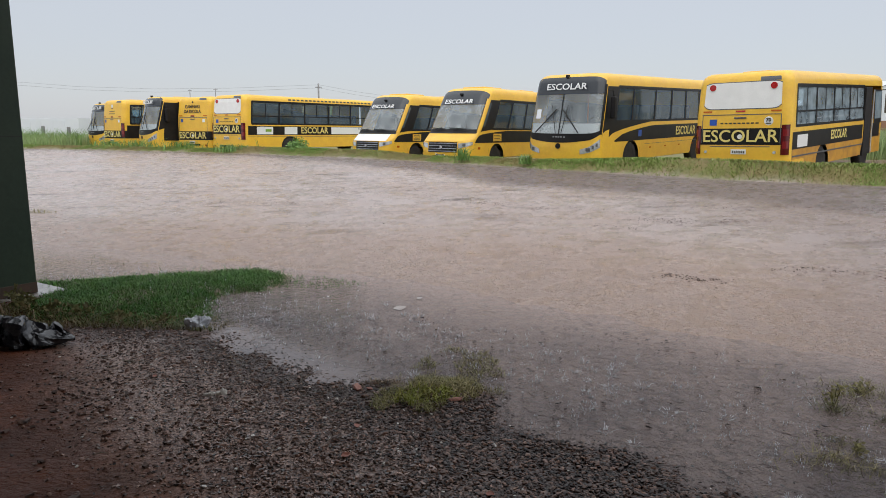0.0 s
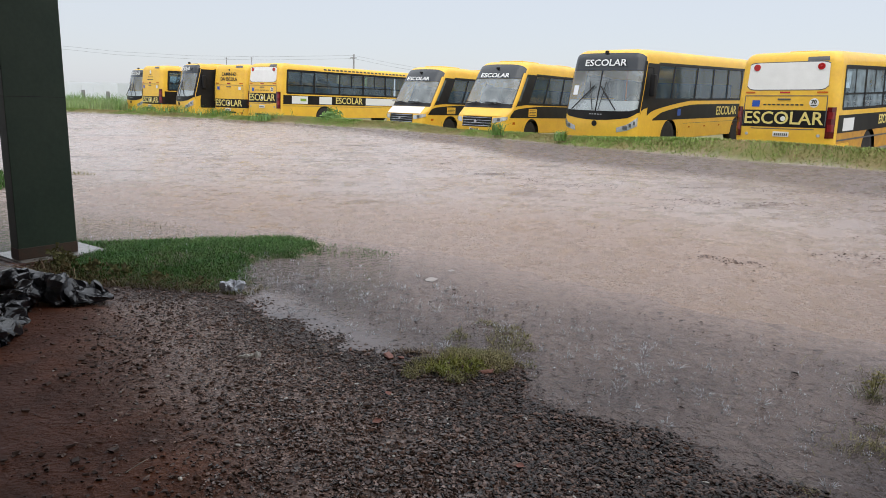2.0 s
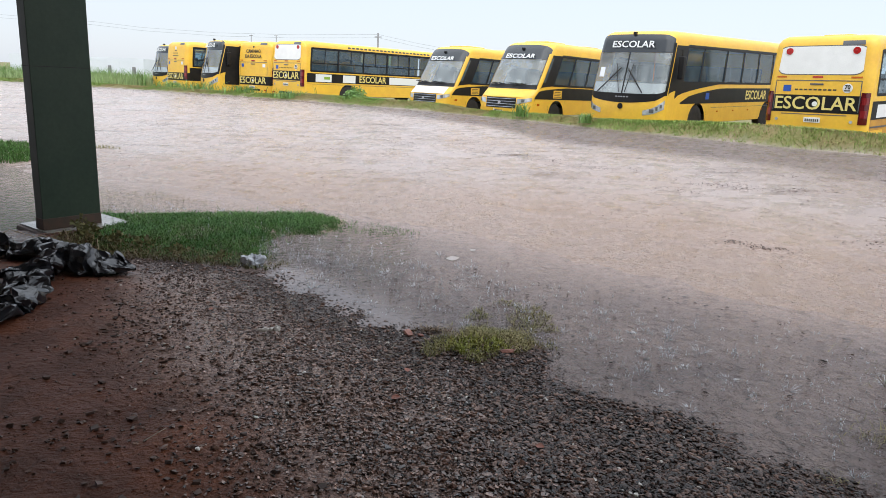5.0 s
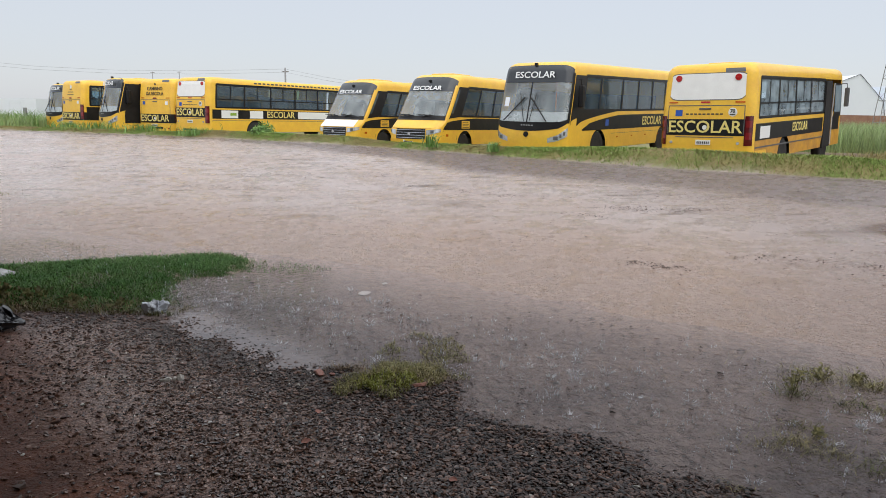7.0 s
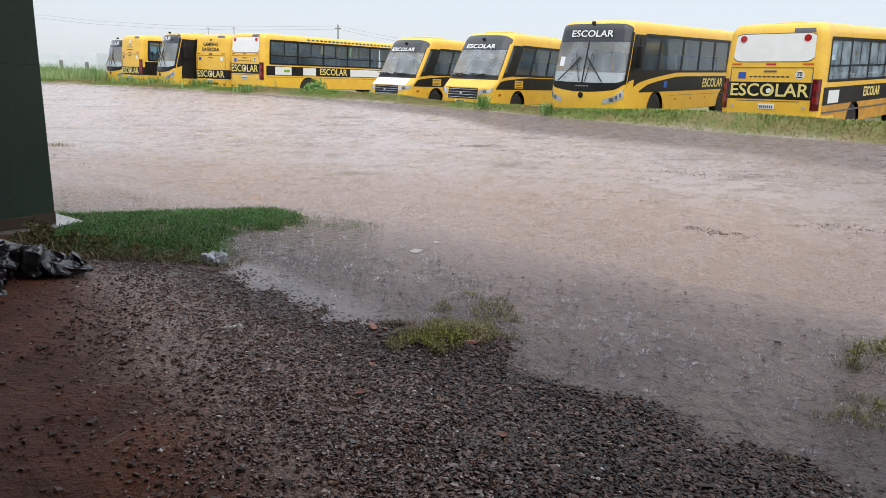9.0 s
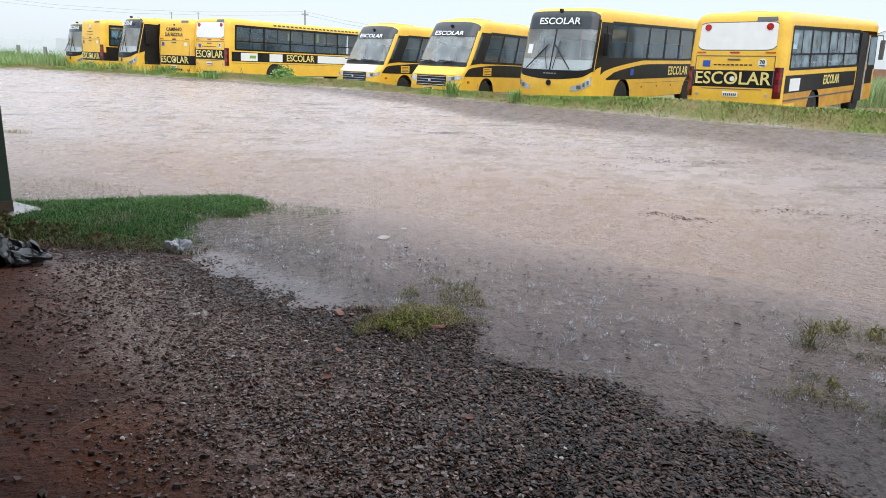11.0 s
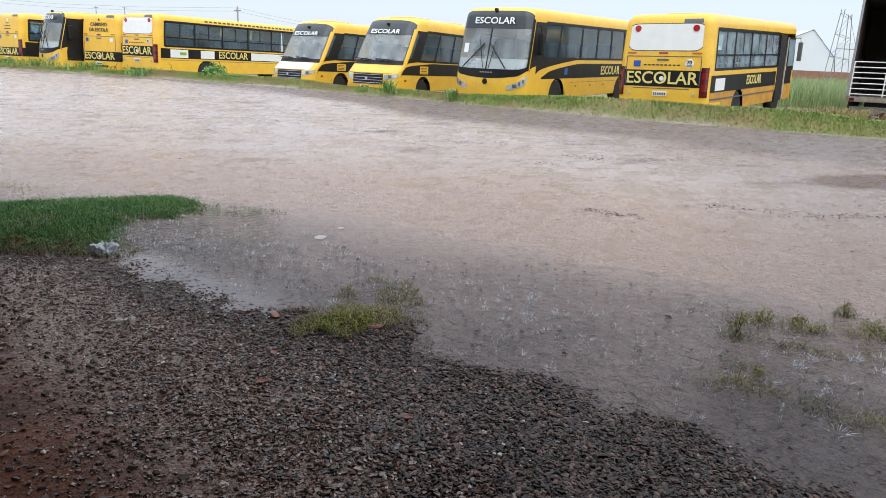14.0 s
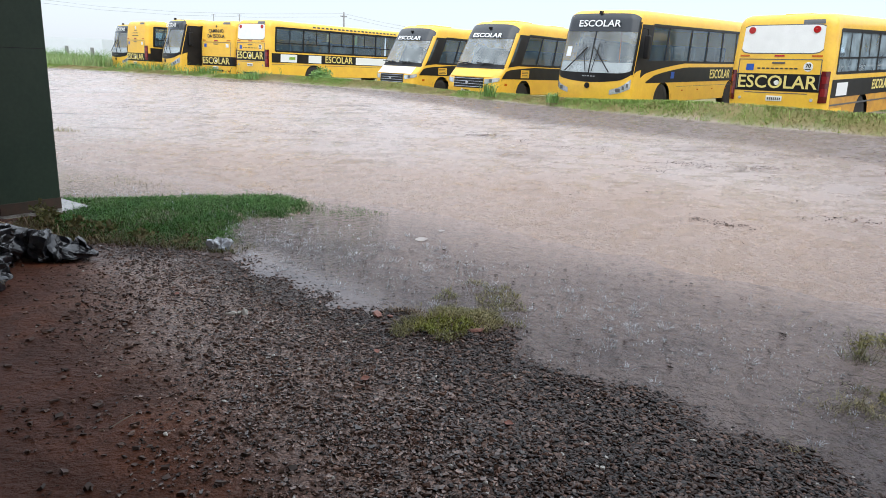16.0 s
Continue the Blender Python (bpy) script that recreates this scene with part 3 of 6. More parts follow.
    if style == "stickers":
        st = part("round_sticker", disc(0.72, s.at(0.75, 1.72)[1] - 0.004, 1.72, 0.115, 0.006), LETTERW, bus, "white round sticker with 70")
        lettering("70", 0.13, pose(0.72, s.at(0.75, 1.75)[1] - 0.018, 1.745, 90, 0, 0), LETTERD, st, bold=0.004)
        part("bar", box(0.65, 0.79, s.at(0.75, 1.66)[1] - 0.018, s.at(0.75, 1.66)[1] - 0.012, 1.65, 1.675), LETTERD, st)
        part("blue_sticker", s.patch(s.q_end(-0.82), s.q_end(-0.62), 1.62, 1.78, 0.008, 2, 2), BLUE, bus)
        for i in range(9):
            x = -0.52 + i * 0.115
            part("lettering_bar", s.patch(s.q_end(x) - 0.001, s.q_end(x) + 0.075, 1.655, 1.69, 0.008, 2, 1), LETTERD, bus)
    if style == "words":
        for k, t in enumerate(("CAMINHO", "DA ESCOLA")):
            lettering(t, 0.23, pose(0, s.at(0, 2.4 - 0.24 * k)[1] - 0.02, 2.42 - 0.24 * k, 90, 0, 0), LETTERD, bus, bold=0.004)
    if style in ("words", "plain"):
        for x, mt in ((-0.8, BLUE), (0.8, LETTERW)):
            part("sticker", s.patch(s.q_end(x) - 0.09, s.q_end(x) + 0.09, 1.66, 1.82, 0.008, 2, 2), mt, bus)
    # side stripe
    x = s.w / 2
    if side == "long":
        st = part("side_stripe", s.patch(2.0, 2.97, 1.07, 1.48, 0.005, 12, 2), BLACK, bus, "black stripe")
        for a, b in ((0.7, 1.65), (2.35, 3.15), (5.45, length - 0.6)):
            part("white_panel", s.patch(s.q_side(a), s.q_side(b), 1.10, 1.45, 0.009, 3, 2), LETTERW, st)
        part("green_sticker", s.patch(s.q_side(1.2), s.q_side(1.55), 1.22, 1.34, 0.013, 2, 1), GREEN, st)
        lettering("ESCOLAR", 0.43, pose(x + 0.012, 4.3, 1.275, 90, 0, 90), LETTER, st, bold=0.006)
        for i in range(22):
            part("lettering_bar", s.patch(s.q_side(2.6 + i * 0.27), s.q_side(2.78 + i * 0.27), 2.70, 2.77, 0.006, 1, 1), LETTERD, bus)
        part("side_seam", s.patch(2.0, 2.97, 0.985, 1.0, 0.005, 10, 1), GREY, bus)
    elif side == "door":
        st = part("side_stripe", s.patch(2.0, s.q_side(band_end - 0.05), 0.98, 1.42, 0.005, 12, 2), BLACK, bus, "black stripe")
        part("white_panel", s.patch(s.q_side(0.55), s.q_side(1.35), 1.02, 1.34, 0.01, 3, 2), LETTERW, st)
        lettering("ESCOLAR", 0.36, pose(x + 0.012, 4.1, 1.22, 90, 0, 90), LETTER, st, bold=0.006)
        part("rub_rail", s.patch(2.0, s.q_side(band_end), 0.78, 0.82, 0.012, 10, 1), GREY, bus)
        y0 = band_end + 0.06
        part("door", box(x - 0.3, x + 0.02, y0, y0 + 0.07, 0.42, 2.56, 0.01), DARK, bus, "folded dark door leaf")
        # dark sheet over the skin, standing for the unlit inside of the open door
        part("doorway", s.patch(s.q_side(y0), s.q_side(y0 + 0.85), 0.45, 2.58, 0.007, 3, 5), DARK, bus, "dark sheet for the shade in an open doorway")
        part("grab_rail", rod([(x + 0.03, y0 + 0.86, 0.5), (x + 0.03, y0 + 0.86, 2.5)], 0.02), PALE, bus)
        cabw = part("cab_window", s.patch(s.q_side(y0 + 1.15), s.q_side(length - 0.22), 1.42, 2.5, 0.008, 3, 4), BLACK, bus, "black-framed cab window")
        part("pane", s.patch(s.q_side(y0 + 1.22), s.q_side(length - 0.30), 1.56, 2.44, 0.012, 3, 4), PANE, cabw)
        part("front_stripe", s.patch(s.q_side(y0 + 0.92), 2.98, 0.98, 1.42, 0.005, 4, 2), BLACK, bus)
        mir = part("mirror", box(x + 0.03, x + 0.17, length - 0.02, length + 0.10, 1.72, 2.36, 0.03), GREY, bus, "black wing mirror")
        part("mirror_arm", rod([(x - 0.08, length - 0.15, 2.5), (x + 0.08, length + 0.02, 2.5), (x + 0.10, length + 0.04, 2.34)], 0.018), GREY, mir)
    else:
        part("side_stripe", s.patch(2.0, 2.97, 1.1, 1.5, 0.005, 12, 2), BLACK, bus, "black stripe")
    part("roof_hatch", box(-0.35, 0.35, 0.9, 1.6, high - 0.03, high + 0.05, 0.03), YELLOW, bus)
    part("roof_hatch", box(-0.35, 0.35, length - 3, length - 2.3, high - 0.03, high + 0.05, 0.03), YELLOW, bus)
    part("roof_marker", s.patch(0.45, 0.95, 2.74, 2.84, 0.01, 4, 2), GREY, bus)
    return bus


def front_bus(name, label, m, w=2.5, length=9.5, high=3.05, dark_door=False):
    """A large school bus seen from its nose, with its driver's side in view."""
    bus = thing(name, label, "school bus", m, "parked school buses")
    s = Shell(w, length, high, [(0, 0.06), (0.9, 0.0), (1.3, 0.02), (2.9, 0.42), (high, 0.5)], 0.22, 0.24, 0.06, 0.26)
    sill, head, low = 1.60, 2.68, 0.4
    axles = (2.15, length - 1.9)
    skin(bus, s, axles, low, sill, head, (1.75, 1.24, head), (0.95, length - 0.3))
    cuts = [0.95, 2.05, 3.75, 5.1, 6.4, 7.7, length - 0.3]
    window_band(bus, s, cuts, sill, head, TINT, slider=False)
    cabin(bus, s, 1.0, [2.4 + 0.85 * i for i in range(int((length - 4) / 0.85))], 0.4)
    wheels(bus, s, axles)
    part("dashboard", box(-1.0, 1.0, 0.35, 0.8, 1.0, 1.27, 0.08), GREY, bus)
    wheel_c = Vector((0.55, 0.92, 1.52))
    steer = part("steering_wheel", rod([wheel_c + Vector((0.24 * math.cos(a * math.tau / 20), 0.10 * math.sin(a * math.tau / 20), 0.22 * math.sin(a * math.tau / 20))) for a in range(21)], 0.018, 6), BLACK, bus)
    part("spoke", rod([wheel_c + Vector((-0.24, 0, 0)), wheel_c, wheel_c + Vector((0.24, 0, 0))], 0.014, 5), BLACK, steer)
    for x in (-0.35, 0.35):
        part("grab_pole", rod([(x, 2.2, 1.0), (x, 2.2, 2.6)], 0.02, 6), ORANGE, bus, "painted grab pole")
    # windscreen with its black cap and apron
    ws = part("windscreen", s.patch(8.3, 11.7, 1.25, 2.46, -0.004, 24, 8), CLEAR, bus, "raked windscreen")
    ws.visible_shadow = False
    part("centre_strip", s.patch(-0.02, 0.02, 1.27, 2.46, 0.003, 2, 6), BLACK, ws)
    cap = part("destination_cap", s.patch(8.3, 11.7, 2.44, 2.95, 0.006, 36, 6, top=lambda u: 2.95 - 0.13 * abs(2 * u - 1) ** 5), CAP, bus, "black cap over the windscreen")
    rk = -math.degrees(math.atan2(0.4, 1.6))
    lettering("ESCOLAR", 0.27, pose(0.05, s.at(0, 2.66)[1] - 0.02, 2.66, 90 + rk, 0, 0), LETTERW, cap, bold=0.004, stretch=1.22)
    part("apron", s.patch(8.35, 11.65, 1.0, 1.30, 0.006, 36, 5, bottom=lambda u: 1.0 + 0.24 * abs(2 * u - 1) ** 2, top=lambda u: 1.27 + 0.10 * abs(2 * u - 1) ** 4), BLACK, bus, "black apron under the windscreen")
    part("side_frame", s.patch(1.62, 1.83, 1.24, 2.72, 0.008, 4, 8), BLACK, bus)
    part("side_frame", s.patch(8.25, 8.38, 1.24, 2.7, 0.008, 2, 8), BLACK, bus)
    part("nose_badge", disc(0, s.at(0, 0.9)[1] - 0.006, 0.9, 0.085, 0.02), BLACK, bus)
    for i in range(5):
        part("lettering_bar", s.patch(-0.2 + i * 0.09, -0.14 + i * 0.09, 1.155, 1.185, 0.01, 1, 1), GALV, bus)
    for sx in (1, -1):
        q = (0.70, 1.70) if sx > 0 else (8.30, 9.30)
        hl = part("headlamp", s.patch(*q, 0.72, 1.0, 0.012, 8, 4, top=(lambda u: 0.80 + 0.32 * u) if sx > 0 else (lambda u: 1.12 - 0.32 * u), bottom=(lambda u: 0.66 + 0.20 * u) if sx > 0 else (lambda u: 0.86 - 0.20 * u)), LAMPG, bus, "slanted clear headlamp")
        for k in range(3):
            qq = q[0] + (0.18 + 0.25 * k if sx > 0 else 0.16 + 0.25 * k)
            zz = 0.75 + (0.07 * k if sx > 0 else 0.14 - 0.07 * k)
            part("bulb_ring", s.patch(qq, qq + 0.14, zz, zz + 0.1, 0.022, 2, 2), GREY, hl)
        w_ = part("wiper", rod([(sx * 0.1, s.at(0, 1.30)[1] - 0.03, 1.30), (sx * 0.28 - 0.05, s.at(0, 2.1)[1] - 0.05, 2.12)], 0.012, 6), BLACK, bus)
        part("blade", rod([(sx * 0.75 - 0.1, s.at(s.q_end(sx * 0.6), 1.30)[1] - 0.03, 1.30), (sx * 0.1 - 0.05, s.at(0, 2.0)[1] - 0.05, 2.0)], 0.018, 6), BLACK, w_)
    part("bumper", s.patch(7.9, 12.1, low - 0.05, low + 0.12, 0.02, 26, 2), YELLOW, bus)
    part("paper_notice", s.patch(s.q_end(-0.97), s.q_end(-0.78), 1.72, 2.0, 0.004, 2, 2), LETTERW, bus, "white paper behind the windscreen")
    part("camera_pod", box(-0.02, 0.06, s.at(0, 2.93)[1] - 0.06, s.at(0, 2.93)[1] + 0.05, 2.93, 3.02, 0.01), BLACK, bus)
    # side
    st = part("side_stripe", s.patch(s.q_side(1.0), 2.97, 1.0, 1.5, 0.005, 16, 3, top=lambda u: 1.04 + 0.42 * min(1, u * 3.0) ** 0.5), BLACK, bus, "black stripe with a rising yellow edge")
    part("window_apron", s.patch(s.q_side(0.62), s.q_side(3.6), 1.2, 1.6, 0.0045, 14, 3, bottom=lambda u: 1.15 + 0.44 * min(1, u) ** 0.55), BLACK, bus)
    part("door_glass", s.patch(1.91, s.q_side(0.98), 1.25, 2.66, 0.006, 5, 5, bottom=lambda u: 1.16 + 0.3 * u), BLACK, bus)
    if dark_door:
        # black sheet painted on where the opening is only shade
        part("doorway_shade", s.patch(2.03, s.q_side(2.3), 0.75, 2.66, 0.012, 5, 5), BLACK, bus, "dark sheet for the shade in an open doorway")
    lettering("ESCOLAR", 0.42, pose(s.w / 2 + 0.012, 6.5, 1.22, 90, 0, 90), LETTER, st, bold=0.006)
    part("blue_sticker", s.patch(s.q_side(2.62), s.q_side(2.86), 1.12, 1.32, 0.009, 1, 1), BLUE, st)
    part("mirror", box(s.w / 2 + 0.05, s.w / 2 + 0.2, 0.55, 0.75, 1.7, 2.35, 0.04), BLACK, bus, "black wing mirror")
    part("mirror_arm", rod([(s.w / 2 - 0.1, 0.6, 2.55), (s.w / 2 + 0.12, 0.62, 2.52), (s.w / 2 + 0.12, 0.65, 2.3)], 0.02), BLACK, bus)
    for i in range(4):
        part("side_marker", s.patch(s.q_side(3.5 + 1.2 * i), s.q_side(3.62 + 1.2 * i), 0.72, 0.76, 0.006, 1, 1), ORANGE, bus)
    part("skirt_seam", s.patch(s.q_side(3.1), 2.97, 0.86, 0.87, 0.004, 8, 1), GREY, bus)
    part("roof_hatch", box(-0.4, 0.4, 1.4, 2.1, high - 0.03, high + 0.06, 0.03), YELLOW, bus)
    return bus


def minibus(name, label, m, bonnet=YELLOW, w=2.15, length=7.2, high=2.9):
    """A short-nosed school minibus seen from its nose."""
    bus = thing(name, label, "school minibus", m, "parked school minibuses")
    s = Shell(w, length, high, [(0, 0.10), (0.62, 0.0), (0.98, 0.03), (1.32, 0.42), (2.62, 1.22), (high, 1.42)], 0.20, 0.28, 0.07, 0.26)
    sill, head, low = 1.42, 2.48, 0.42
    axles = (1.75, length - 1.9)
    skin(bus, s, axles, low, sill, head, (1.75, 1.36, head), (1.25, length - 0.3), 0.5, 0.42)
    cuts = [1.25, 2.35, 3.6, 4.7, 5.8, length - 0.3]
    window_band(bus, s, cuts, sill, head, TINT, slider=False)
    cabin(bus, s, 0.85, [2.6 + 0.85 * i for i in range(4)], 1.0, 0.8)
    wheels(bus, s, axles, 0.40)
    part("dashboard", box(-0.85, 0.85, 0.75, 1.2, 1.05, 1.38, 0.08), GREY, bus)
    ws = part("windscreen", s.patch(8.3, 11.7, 1.40, 2.36, -0.004, 24, 8), CLEAR, bus, "steeply raked windscreen")
    ws.visible_shadow = False
    cap = part("destination_cap", s.patch(8.3, 11.7, 2.30, 2.80, 0.006, 36, 6, top=lambda u: 2.80 - 0.16 * abs(2 * u - 1) ** 4), CAP, bus, "black cap over the windscreen")
    rk = -math.degrees(math.atan2(0.8, 1.3))
    lettering("ESCOLAR", 0.24, pose(0.0, s.at(0, 2.40)[1] - 0.03, 2.40, 90 + rk, 0, 0), LETTERW, cap, bold=0.004, stretch=1.2)
    part("scuttle", s.patch(8.4, 11.6, 1.27, 1.42, 0.006, 24, 3), BLACK, bus)
    part("pillar", s.patch(1.56, 1.76, 1.34, 2.5, 0.012, 4, 8), YELLOW, bus)
    part("screen_seal", s.patch(1.51, 1.57, 1.36, 2.5, 0.010, 2, 8), RUBBER, bus)
    part("pillar", s.patch(8.24, 8.44, 1.34, 2.5, 0.012, 4, 8), YELLOW, bus)
    part("screen_seal", s.patch(8.43, 8.49, 1.36, 2.5, 0.010, 2, 8), RUBBER, bus)
    part("bonnet", s.patch(8.75, 11.25, 0.99, 1.26, 0.008, 20, 4), bonnet, bus, "sloping bonnet panel")
    gr = part("grille", s.patch(-0.78, 0.78, 0.62, 0.97, 0.012, 14, 4), BLACK, bus, "black grille with chrome slats")
    for z in (0.66, 0.75, 0.84, 0.93):
        part("slat", s.patch(-0.76, 0.76, z - 0.008, z + 0.008, 0.03, 12, 1), CHROME, gr)
    part("grille_badge", disc(0, s.at(0, 0.8)[1] - 0.03, 0.8, 0.06, 0.02), CHROME, gr)
    for sx in (1, -1):
        q = (0.82, 1.75) if sx > 0 else (8.25, 9.18)
        hl = part("headlamp", s.patch(*q, 0.8, 1.0, 0.014, 8, 3, top=(lambda u: 0.93 + 0.06 * u) if sx > 0 else (lambda u: 0.99 - 0.06 * u), bottom=(lambda u: 0.76 + 0.12 * u) if sx > 0 else (lambda u: 0.88 - 0.12 * u)), LAMPG, bus, "long clear headlamp")
        part("bulb_ring", s.patch(q[0] + 0.2, q[0] + 0.42, 0.83, 0.93, 0.022, 2, 2), GREY, hl)
        wp = part("wiper", rod([(sx * 0.45 - 0.25, s.at(0, 1.36)[1] - 0.02, 1.38), (sx * 0.45 + 0.1, s.at(0, 1.5)[1] - 0.02, 1.48)], 0.012, 6), BLACK, bus)
        part("blade", rod([(sx * 0.45 - 0.45, s.at(0.4, 1.45)[1] - 0.03, 1.47), (sx * 0.45 + 0.3, s.at(0.4, 1.38)[1] - 0.04, 1.43)], 0.016, 6), BLACK, wp)
    plate(bus, -0.05, s.at(0, 0.55)[1] - 0.015, 0.53)
    part("bumper", s.patch(7.9, 12.1, low - 0.02, low + 0.18, 0.03, 26, 3), YELLOW, bus)
    part("camera_pod", box(-0.03, 0.06, s.at(0, 2.64)[1] - 0.08, s.at(0, 2.64)[1] + 0.05, 2.62, 2.70, 0.02), BLACK, bus)
    st = part("side_stripe", s.patch(s.q_side(0.5), 2.97, 0.95, 1.4, 0.005, 24, 3, top=lambda u: 1.20 + 0.17 * min(1, u * 3.5) ** 0.6), BLACK, bus, "black stripe with a curved yellow edge")
    notice = part("yellow_notice", box(s.w / 2 + 0.006, s.w / 2 + 0.014, 1.5, 2.05, 1.0, 1.27, 0.002), YELLOW, st)
    for k in range(4):
        part("lettering_bar", box(s.w / 2 + 0.014, s.w / 2 + 0.017, 1.55, 2.0 - 0.06 * (k % 2), 1.035 + 0.055 * k, 1.055 + 0.055 * k), LETTERD, notice)
    part("blue_sticker", s.patch(s.q_side(5.0), s.q_side(5.22), 1.05, 1.25, 0.009, 1, 1), BLUE, st)
    part("door_glass", s.patch(1.93, s.q_side(1.3), 1.34, 2.46, 0.006, 5, 5, bottom=lambda u: 1.30 + 0.12 * u), BLACK, bus)
    part("door_pane", s.patch(s.q_side(0.62, 1.9), s.q_side(1.16, 1.9), 1.52, 2.36, 0.009, 3, 4), PANEDARK, bus)
    part("side_marker", s.patch(s.q_side(0.75), s.q_side(0.9), 0.72, 0.8, 0.006, 1, 1), ORANGE, bus)
    lettering("GOVERNO", 0.15, pose(s.w / 2 - 0.055, 2.9, 2.585, 82, 0, 90), LETTERD, bus, bold=0.004, stretch=1.3)
    part("roof_pod", box(-0.5, 0.5, 1.8, 3.0, high - 0.03, high + 0.07, 0.05), YELLOW, bus, "yellow roof vent pod")
    part("roof_pod", box(-0.5, 0.5, 4.5, 5.5, high - 0.03, high + 0.07, 0.05), YELLOW, bus, "yellow roof vent pod")
    return bus


def parked(x, y, z, heading, nose=0.0, lean=0.0, k=1.0):
    return pose(x, y, z, nose, -lean, -heading) @ Matrix.Diagonal((k, k, k, 1))


# ---- ground: one sheet to the horizon, finest near the shed ----
def spaced(edges):
    out = []
    for (a, b, n) in edges:
        out += list(np.linspace(a, b, n, endpoint=False))
    return np.array(out + [edges[-1][1]])


gx = spaced([(-3000, -300, 8), (-300, -60, 16), (-60, -12, 70), (-12, -5, 60), (-5, 4, 200), (4, 12, 60), (12, 60, 70), (60, 300, 16), (300, 3000, 8)])
gy = spaced([(-60, -6, 12), (-6, 1, 40), (1, 8, 170), (8, 16, 90), (16, 50, 130), (50, 120, 30), (120, 600, 16), (600, 3500, 8)])
GX, GY = np.meshgrid(gx, gy, indexing="ij")
GZ = ground_z(GX, GY)
nx, ny = GX.shape
gi = np.arange(nx * ny).reshape(nx, ny)
gf = np.stack([gi[:-1, :-1], gi[1:, :-1], gi[1:, 1:], gi[:-1, 1:]], -1).reshape(-1, 4)


def big_mesh(name, verts, faces, material):
    """A mesh from number arrays, quickly."""
    me = bpy.data.meshes.new(name)
    k = faces.shape[1]
    me.vertices.add(len(verts))
    me.vertices.foreach_set("co", np.asarray(verts, np.float32).ravel())
    me.loops.add(faces.size)
    me.loops.foreach_set("vertex_index", faces.astype(np.int32).ravel())
    me.polygons.add(len(faces))
    me.polygons.foreach_set("loop_start", np.arange(0, faces.size, k, dtype=np.int32))
    me.materials.append(material)
    me.update(calc_edges=True)
    return me


def ground_material():
    """Red wet earth: soil colours laid out by plan zones (an attribute per vertex), with mud film and grit."""
    m = bpy.data.materials.new("wet_red_earth")
    m.use_nodes = True
    n, l = m.node_tree.nodes, m.node_tree.links
    b = n["Principled BSDF"]
    geo = n.new("ShaderNodeNewGeometry")

    def noise_at(scale, detail=6, rough=0.6):
        t = n.new("ShaderNodeTexNoise")
        t.inputs["Scale"].default_value, t.inputs["Detail"].default_value, t.inputs["Roughness"].default_value = scale, detail, rough
        l.new(geo.outputs["Position"], t.inputs["Vector"])
        return t.outputs[0]

    def ranged(v, a, b_, c=0.0, d=1.0):
        r = n.new("ShaderNodeMapRange")
        for i, q in enumerate((a, b_, c, d)):
            r.inputs[i + 1].default_value = q
        l.new(v, r.inputs[0])
        return r.outputs[0]

    def mixed(fac, a, c):
        mx = n.new("ShaderNodeMix")
        mx.data_type = "RGBA"
        l.new(fac, mx.inputs[0])
        for k, q in ((6, a), (7, c)):
            if isinstance(q, tuple):
                mx.inputs[k].default_value = (*q, 1)
            else:
                l.new(q, mx.inputs[k])
        return mx.outputs[2]

    def zone(name):
        a = n.new("ShaderNodeAttribute")
        a.attribute_name = name
        return a.outputs["Fac"]

    big, mid, fine = noise_at(0.35), noise_at(3.0), noise_at(28.0, 8)
    yard = mixed(ranged(mid, 0.35, 0.65), (0.47, 0.374, 0.334), (0.41, 0.318, 0.28))
    yard = mixed(ranged(big, 0.4, 0.62), yard, (0.46, 0.385, 0.36))
    st = n.new("ShaderNodeMapping")
    st.inputs["Rotation"].default_value, st.inputs["Scale"].default_value = (0, 0, 0.35), (0.6, 2.3, 1)
    l.new(geo.outputs["Position"], st.inputs["Vector"])
    tt = n.new("ShaderNodeTexNoise")
    tt.inputs["Scale"].default_value, tt.inputs["Detail"].default_value = 1.0, 7
    l.new(st.outputs[0], tt.inputs["Vector"])
    yard = mixed(ranged(tt.outputs[0], 0.57, 0.70), yard, (0.22, 0.168, 0.15))
    earth = mixed(ranged(mid, 0.3, 0.7), (0.125, 0.038, 0.017), (0.066, 0.023, 0.012))
    earth = mixed(ranged(noise_at(1.4, 4), 0.5, 0.68, 0.0, 0.8), earth, (0.195, 0.060, 0.022))
    chip = n.new("ShaderNodeTexVoronoi")
    chip.inputs["Scale"].default_value = 75.0
    l.new(geo.outputs["Position"], chip.inputs["Vector"])
    tone = n.new("ShaderNodeSeparateColor")
    l.new(chip.outputs["Color"], tone.inputs[0])
    # left part: pale mud wash, lightened further to paint in the wet film's glints
    grit = mixed(zone("wash_sheen"), mixed(ranged(tone.outputs[0], 0.15, 1.0), (0.022, 0.014, 0.011), (0.12, 0.075, 0.056)), mixed(ranged(tone.outputs[0], 0.15, 1.0), (0.13, 0.074, 0.055), (0.45, 0.30, 0.235)))
    turf = mixed(ranged(mid, 0.35, 0.65), (0.15, 0.16, 0.045), (0.24, 0.185, 0.085))
    strip = mixed(ranged(fine, 0.35, 0.65), (0.14, 0.10, 0.092), (0.215, 0.158, 0.143))
    col = mixed(zone("silt"), yard, mixed(ranged(mid, 0.35, 0.65), (0.44, 0.315, 0.255), (0.37, 0.262, 0.212)))
